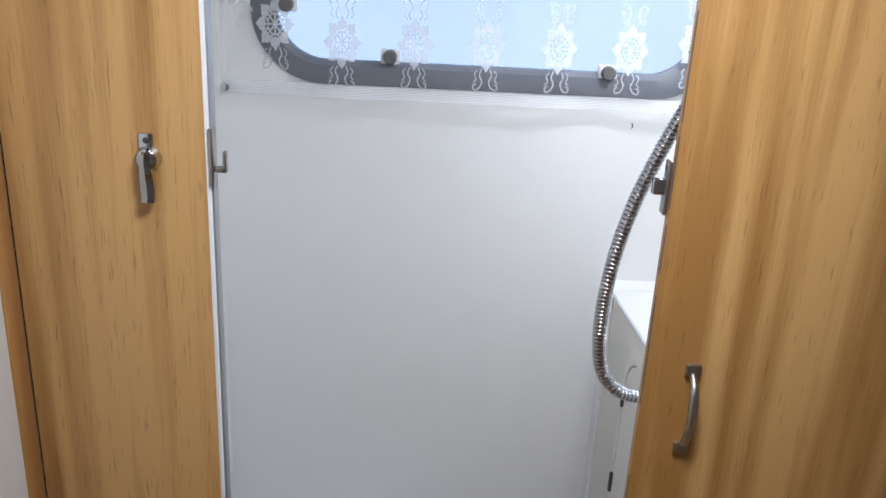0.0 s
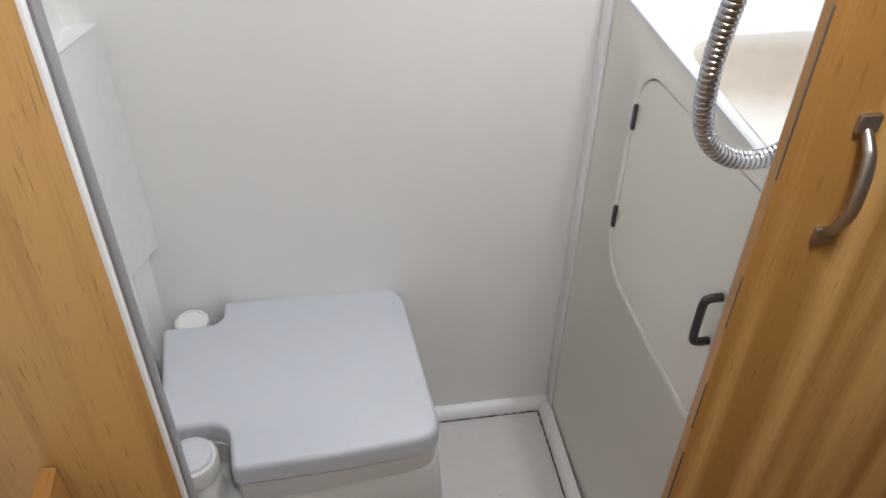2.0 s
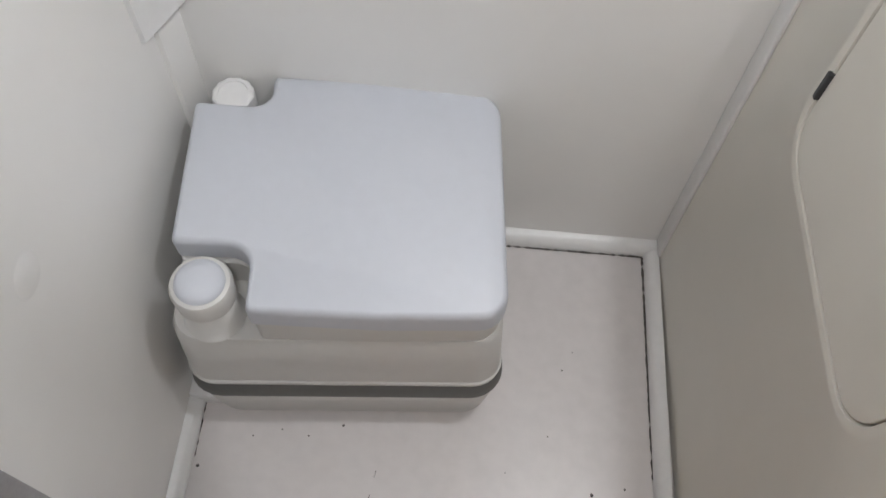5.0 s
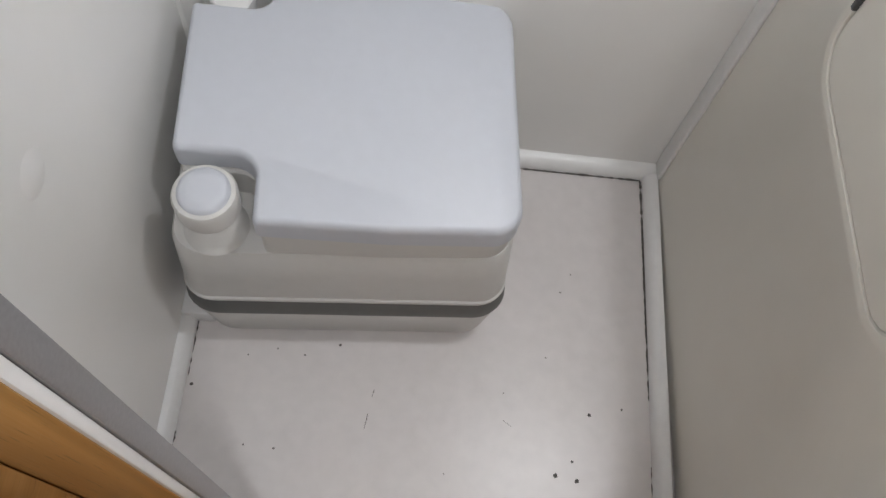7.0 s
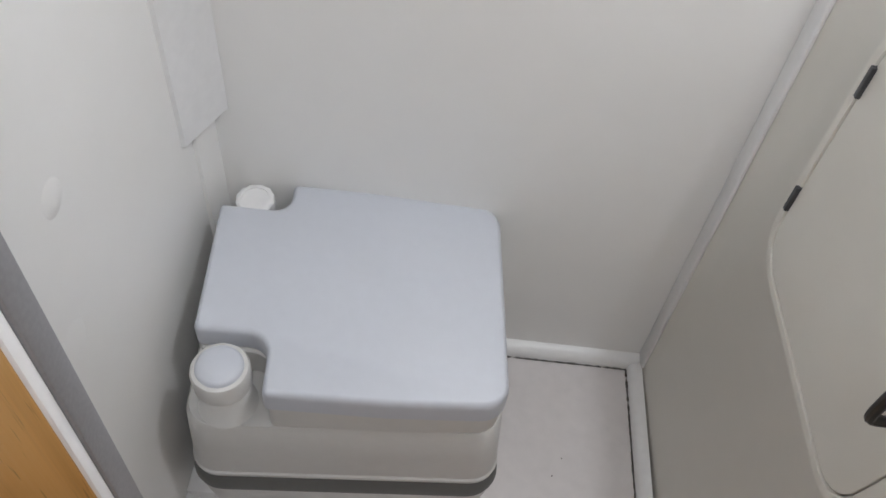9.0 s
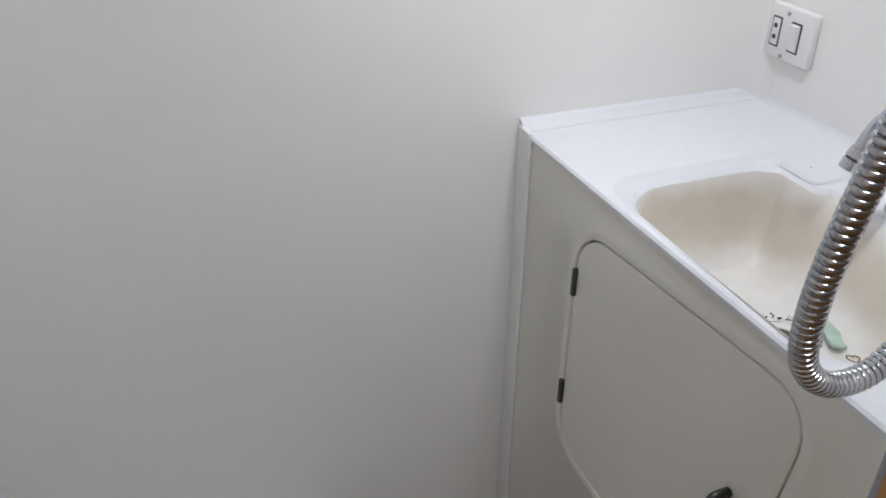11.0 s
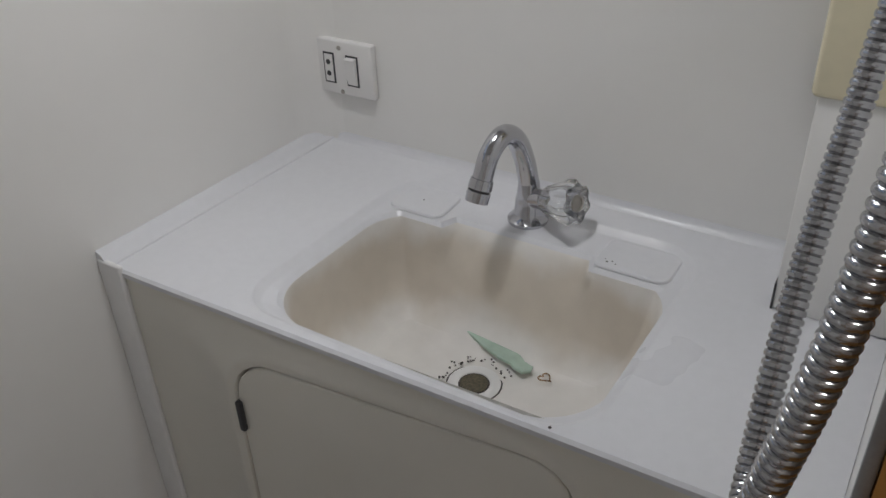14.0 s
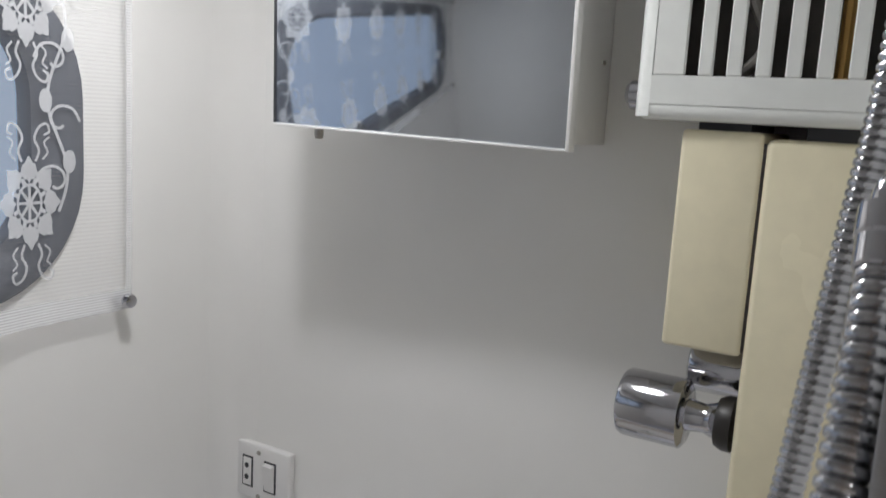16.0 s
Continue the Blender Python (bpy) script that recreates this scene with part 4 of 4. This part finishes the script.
sec = [(HX0, HY1 - 0.014), (HX0 + 0.001, HY1 - 0.008), (HX0 + 0.004, HY1 - 0.004), (HX0 + 0.008, HY1 - 0.001), (HX0 + 0.014, HY1), (XR, HY1), (XR, HY1 - 0.008), (HX0 + 0.014, HY1 - 0.008)]
part("front_panel", rings([[(x, y, HZ0 + 0.002) for x, y in sec], [(x, y, HZ1) for x, y in sec]]), ENAMEL, wh, "rounded white front panel", smooth=60)
part("bottom_lip", box((HX0 + 0.0005, HY0, HZ0), (XR, HY1 - 0.002, HZ0 + 0.018), 0.008, 4), ENAMEL, wh, "rounded white bottom lip")
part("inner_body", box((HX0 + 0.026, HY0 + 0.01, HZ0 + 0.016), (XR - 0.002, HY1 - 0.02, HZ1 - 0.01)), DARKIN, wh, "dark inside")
part("copper_tube", tube(smooth_path([(HX0 + 0.018, -0.699, 1.63), (HX0 + 0.017, -0.700, 1.70), (HX0 + 0.02, -0.700, 1.80), (HX0 + 0.02, -0.695, 1.89)], 6), 0.006, 10), COPPER, wh, "copper tube behind the vents")
part("steel_tube", tube(smooth_path([(HX0 + 0.02, -0.60, 1.64), (HX0 + 0.016, -0.645, 1.68), (HX0 + 0.018, -0.63, 1.74), (HX0 + 0.02, -0.665, 1.85)], 6), 0.005, 10), STEELDULL, wh, "steel tube behind the vents")
part("control_knob", lathe((0.285, HY1, 1.643), (0, 1, 0), ((0, 0.012), (0.008, 0.012), (0.012, 0.009), (0.013, 0.0))), CHROME, wh, "round control knob")
# near-black blocks put the shade of the gap under the heater into colour
for y in (-0.62, -0.70):
    part("gap_shade", box((0.285, y - 0.02, 1.607), (XR - 0.01, y + 0.02, HZ0 + 0.001)), INK, wh, "near-black block painting the shade between heater and duct")

# ---- shower hose ----
hose = thing("shower_hose", "ribbed chrome metal shower hose hanging in a loop", "hose", (-0.15, -0.735, 1.19))
HOSE = smooth_path([(-0.114, -0.7575, 1.588), (-0.140, -0.7570, 1.540), (-0.170, -0.754, 1.470), (-0.189, -0.750, 1.410), (-0.200, -0.7445, 1.345), (-0.201, -0.734, 1.272), (-0.190, -0.727, 1.217),
                    (-0.160, -0.724, 1.190), (-0.118, -0.719, 1.192), (-0.076, -0.715, 1.243), (-0.034, -0.715, 1.310), (-0.002, -0.720, 1.390), (0.013, -0.728, 1.470), (0.026, -0.738, 1.575),
                    (0.030, -0.746, 1.66), (0.032, -0.749, 1.78), (0.034, -0.749, 1.93)], 40)
lens = [0.0]
for a, b in zip(HOSE, HOSE[1:]):
    lens.append(lens[-1] + (b - a).length)
pitch = 0.0047
pts, rad = [], []
total, j = lens[-1], 0
steps = int(total / (pitch / 9))
for i in range(steps + 1):
    s = total * i / steps
    while j < len(lens) - 2 and lens[j + 1] < s:
        j += 1
    q = (s - lens[j]) / max(lens[j + 1] - lens[j], 1e-9)
    pts.append(HOSE[j].lerp(HOSE[j + 1], q))
    ph = (s / pitch) % 1.0
    rad.append(0.0074 - 0.0013 * max(0.0, 1 - min(ph, 1 - ph) / 0.16) - 0.0002 * math.cos(2 * math.pi * ph))
part("ribbed_tube", tube(pts, lambda q: rad[round(q * steps)], 14), HOSEM, hose, smooth=25)
d0 = (HOSE[0] - HOSE[3]).normalized()
part("ferrule", lathe(HOSE[0] - d0 * 0.010, d0, ((0, 0.0076), (0.001, 0.0084), (0.010, 0.0086), (0.011, 0.0094), (0.020, 0.0094), (0.021, 0.007)), 20), CHROME, hose, "smooth chrome end ferrule")
part("wall_elbow", tube(smooth_path([HOSE[0] + d0 * 0.008, HOSE[0] + d0 * 0.016, HOSE[0] + d0 * 0.019 + Vector((0, -0.004, 0)), HOSE[0] + d0 * 0.019 + Vector((0, -0.0095, 0))], 5), 0.0062, 14), CHROME, hose, "short chrome wall elbow")

# ---- passage side: doors' furniture ----
lat = thing("turn_latch", "worn nickel turn latch on the pine panel", "latch", (-0.662, FRONT_L, 1.450))
lx, lz, ly = -0.662, 1.441, FRONT_L
part("plate", box((lx - 0.0085, ly - 0.003, lz), (lx + 0.0055, ly, lz + 0.026), 0.0015), CHROME, lat)
part("boss", lathe((lx, ly, lz + 0.001), (0, -1, 0), ((0, 0.0125), (0.003, 0.0125), (0.006, 0.0105), (0.010, 0.0100), (0.012, 0.0075), (0.0125, 0.0)), 28), CHROME, lat)
part("lever", rings([[(lx + u, ly - d, lz - v) for u, d in ((-w, 0.007), (w, 0.007), (w, 0.010 + e), (0.0, 0.0125 + e), (-w, 0.010 + e))] for v, e, w in ((-0.010, 0.003, 0.003), (0.000, 0.006, 0.0045), (0.012, 0.004, 0.0062), (0.028, 0.001, 0.0068), (0.033, 0.001, 0.0062), (0.040, 0.003, 0.0062))]), CHROME, lat, "hinged chrome lever with a ridge")
part("screw", lathe((lx - 0.001, ly - 0.003, lz + 0.019), (0, -1, 0), ((0, 0.0032), (0.001, 0.0027), (0.0012, 0.0))), INK, lat, "dark screw head")

st = thing("strike_hook", "grey metal strike with a hook on the doorway edge", "catch", (DOOR_L, -0.736, 1.445))
part("plate", box((DOOR_L + 0.0035, -0.7475, 1.418), (DOOR_L + 0.008, -0.732, 1.474), 0.001), STEELDULL, st)
part("hook", box((DOOR_L + 0.006, -0.744, 1.430), (DOOR_L + 0.019, -0.736, 1.4355), 0.001), STEELDULL, st)
part("hook_tip", box((DOOR_L + 0.0155, -0.744, 1.430), (DOOR_L + 0.0195, -0.736, 1.451), 0.001), STEELDULL, st)

rd = thing("pine_door", "pine veneer door leaf folded flat beside the doorway", "door", (0.2, FRONT_R, 0.02))
part("leaf", box((DOOR_R, FRONT_R - 0.001, 0.015), (0.44, FRONT_R + 0.0018, 1.90), 0.0008), WOODV, rd)
pl = [(-0.112, FRONT_R - d, 1.207 + h) for d, h in ((0.002, 0.043), (0.009, 0.037), (0.017, 0.026), (0.020, 0.004), (0.019, -0.016), (0.011, -0.034), (0.002, -0.044))]
hd = part("pull_handle", tube(smooth_path(pl, 5), lambda q: 0.0032 + 0.0016 * math.sin(math.pi * q), 12), STEELDULL, rd, "worn nickel bow pull")
for z in (1.253, 1.161):
    part("rose", box((-0.120, FRONT_R - 0.006, z - 0.007), (-0.104, FRONT_R - 0.0005, z + 0.007), 0.002), STEELDULL, hd, "small end plate")
rnd = random.Random(11)
z = 0.3
while z < 1.86:
    run = rnd.uniform(0.05, 0.16)
    part("edge_crack", box((DOOR_R - 0.0005, FRONT_R - 0.0012 + rnd.uniform(0.0, 0.0006), z), (DOOR_R + 0.0004, FRONT_R + 0.0004, min(z + run, 1.88))), DIRT, rd, "dark crack along the veneer edge")
    z += run + rnd.uniform(0.01, 0.09)
ca = thing("roller_catch", "small steel spring catch on the door edge", "catch", (DOOR_R, -0.751, 1.44))
part("plate", box((DOOR_R - 0.004, -0.776, 1.415), (DOOR_R - 0.0005, -0.762, 1.468), 0.001), STEELDULL, ca)
part("tongue", box((DOOR_R - 0.016, -0.773, 1.434), (DOOR_R - 0.003, -0.765, 1.450), 0.002), CHROME, ca)
part("screw", lathe((DOOR_R - 0.004, -0.769, 1.461), (-1, 0, 0), ((0, 0.0028), (0.0008, 0.0025), (0.001, 0.0))), INK, ca)

# ---- low worktop and folding flap beside the doorway ----
ws = thing("low_worktop", "cream low worktop with a pine bead along the partition", "worktop", (-0.755, -1.1, 0.0))
part("top", box((-0.80, -1.75, 0.815), (-0.7105, FRONT_L - 0.002, 0.835), 0.002), OUTER, ws, "cream laminate top")
part("bead", tube([(-0.798, FRONT_L - 0.011, 0.844), (-0.712, FRONT_L - 0.011, 0.844)], 0.0105, 12), WOODH, ws, "rounded pine bead")
part("side", box((-0.80, -1.75, 0.0), (-0.7105, -1.73, 0.815)), WOODH, ws)
fb = thing("upstand_board", "varnished pine board standing along the worktop", "board", (-0.702, -1.2, 0.0))
part("board", box((-0.710, -1.75, 0.0), (-0.6945, FRONT_L - 0.001, 0.952), 0.003), WOODH, fb)
ff = thing("folding_flap", "pine flap with rounded edge folded down on a piano hinge", "flap", (-0.68, -1.2, 0.3))
part("flap", rings([[(x, y, z) for x, z in [(-0.692 + 0.0 + 0.021 * u, v) for u, v in ((0, 0.30), (1, 0.30), (1, 0.902), (0.86, 0.911), (0.5, 0.915), (0.14, 0.911), (0, 0.902))]] for y in (-1.75, -0.81, -0.792, -0.783)]), WOODH, ff, smooth=60)
bm = bmesh.new()
for k in range(60):
    y = -0.78 - 0.0125 * k
    lathe((-0.6935, y, 0.9165), (0, -1, 0), ((0, 0.0022), (0.0075, 0.0022)), 8, bm)
part("piano_hinge", bm, STEELDULL, ff, "dark piano hinge")

# ---- ceiling lamps; the passage one is added and unseen ----
for x, y in ((0.08, -0.29), (-0.33, -1.12)):
    cl = thing("ceiling_lamp", "unseen flat round white ceiling lamp", "lamp", (x, y, ZC), group="ceiling lamps")
    part("housing", lathe((x, y, ZC), (0, 0, -1), ((0, 0.11), (0.014, 0.11), (0.018, 0.105))), WHITEPL, cl)
    part("diffuser", lathe((x, y, ZC - 0.018), (0, 0, -1), ((0, 0.10), (0.006, 0.096), (0.009, 0.08), (0.010, 0.0))), DIFFUSER, cl, "glowing white diffuser")
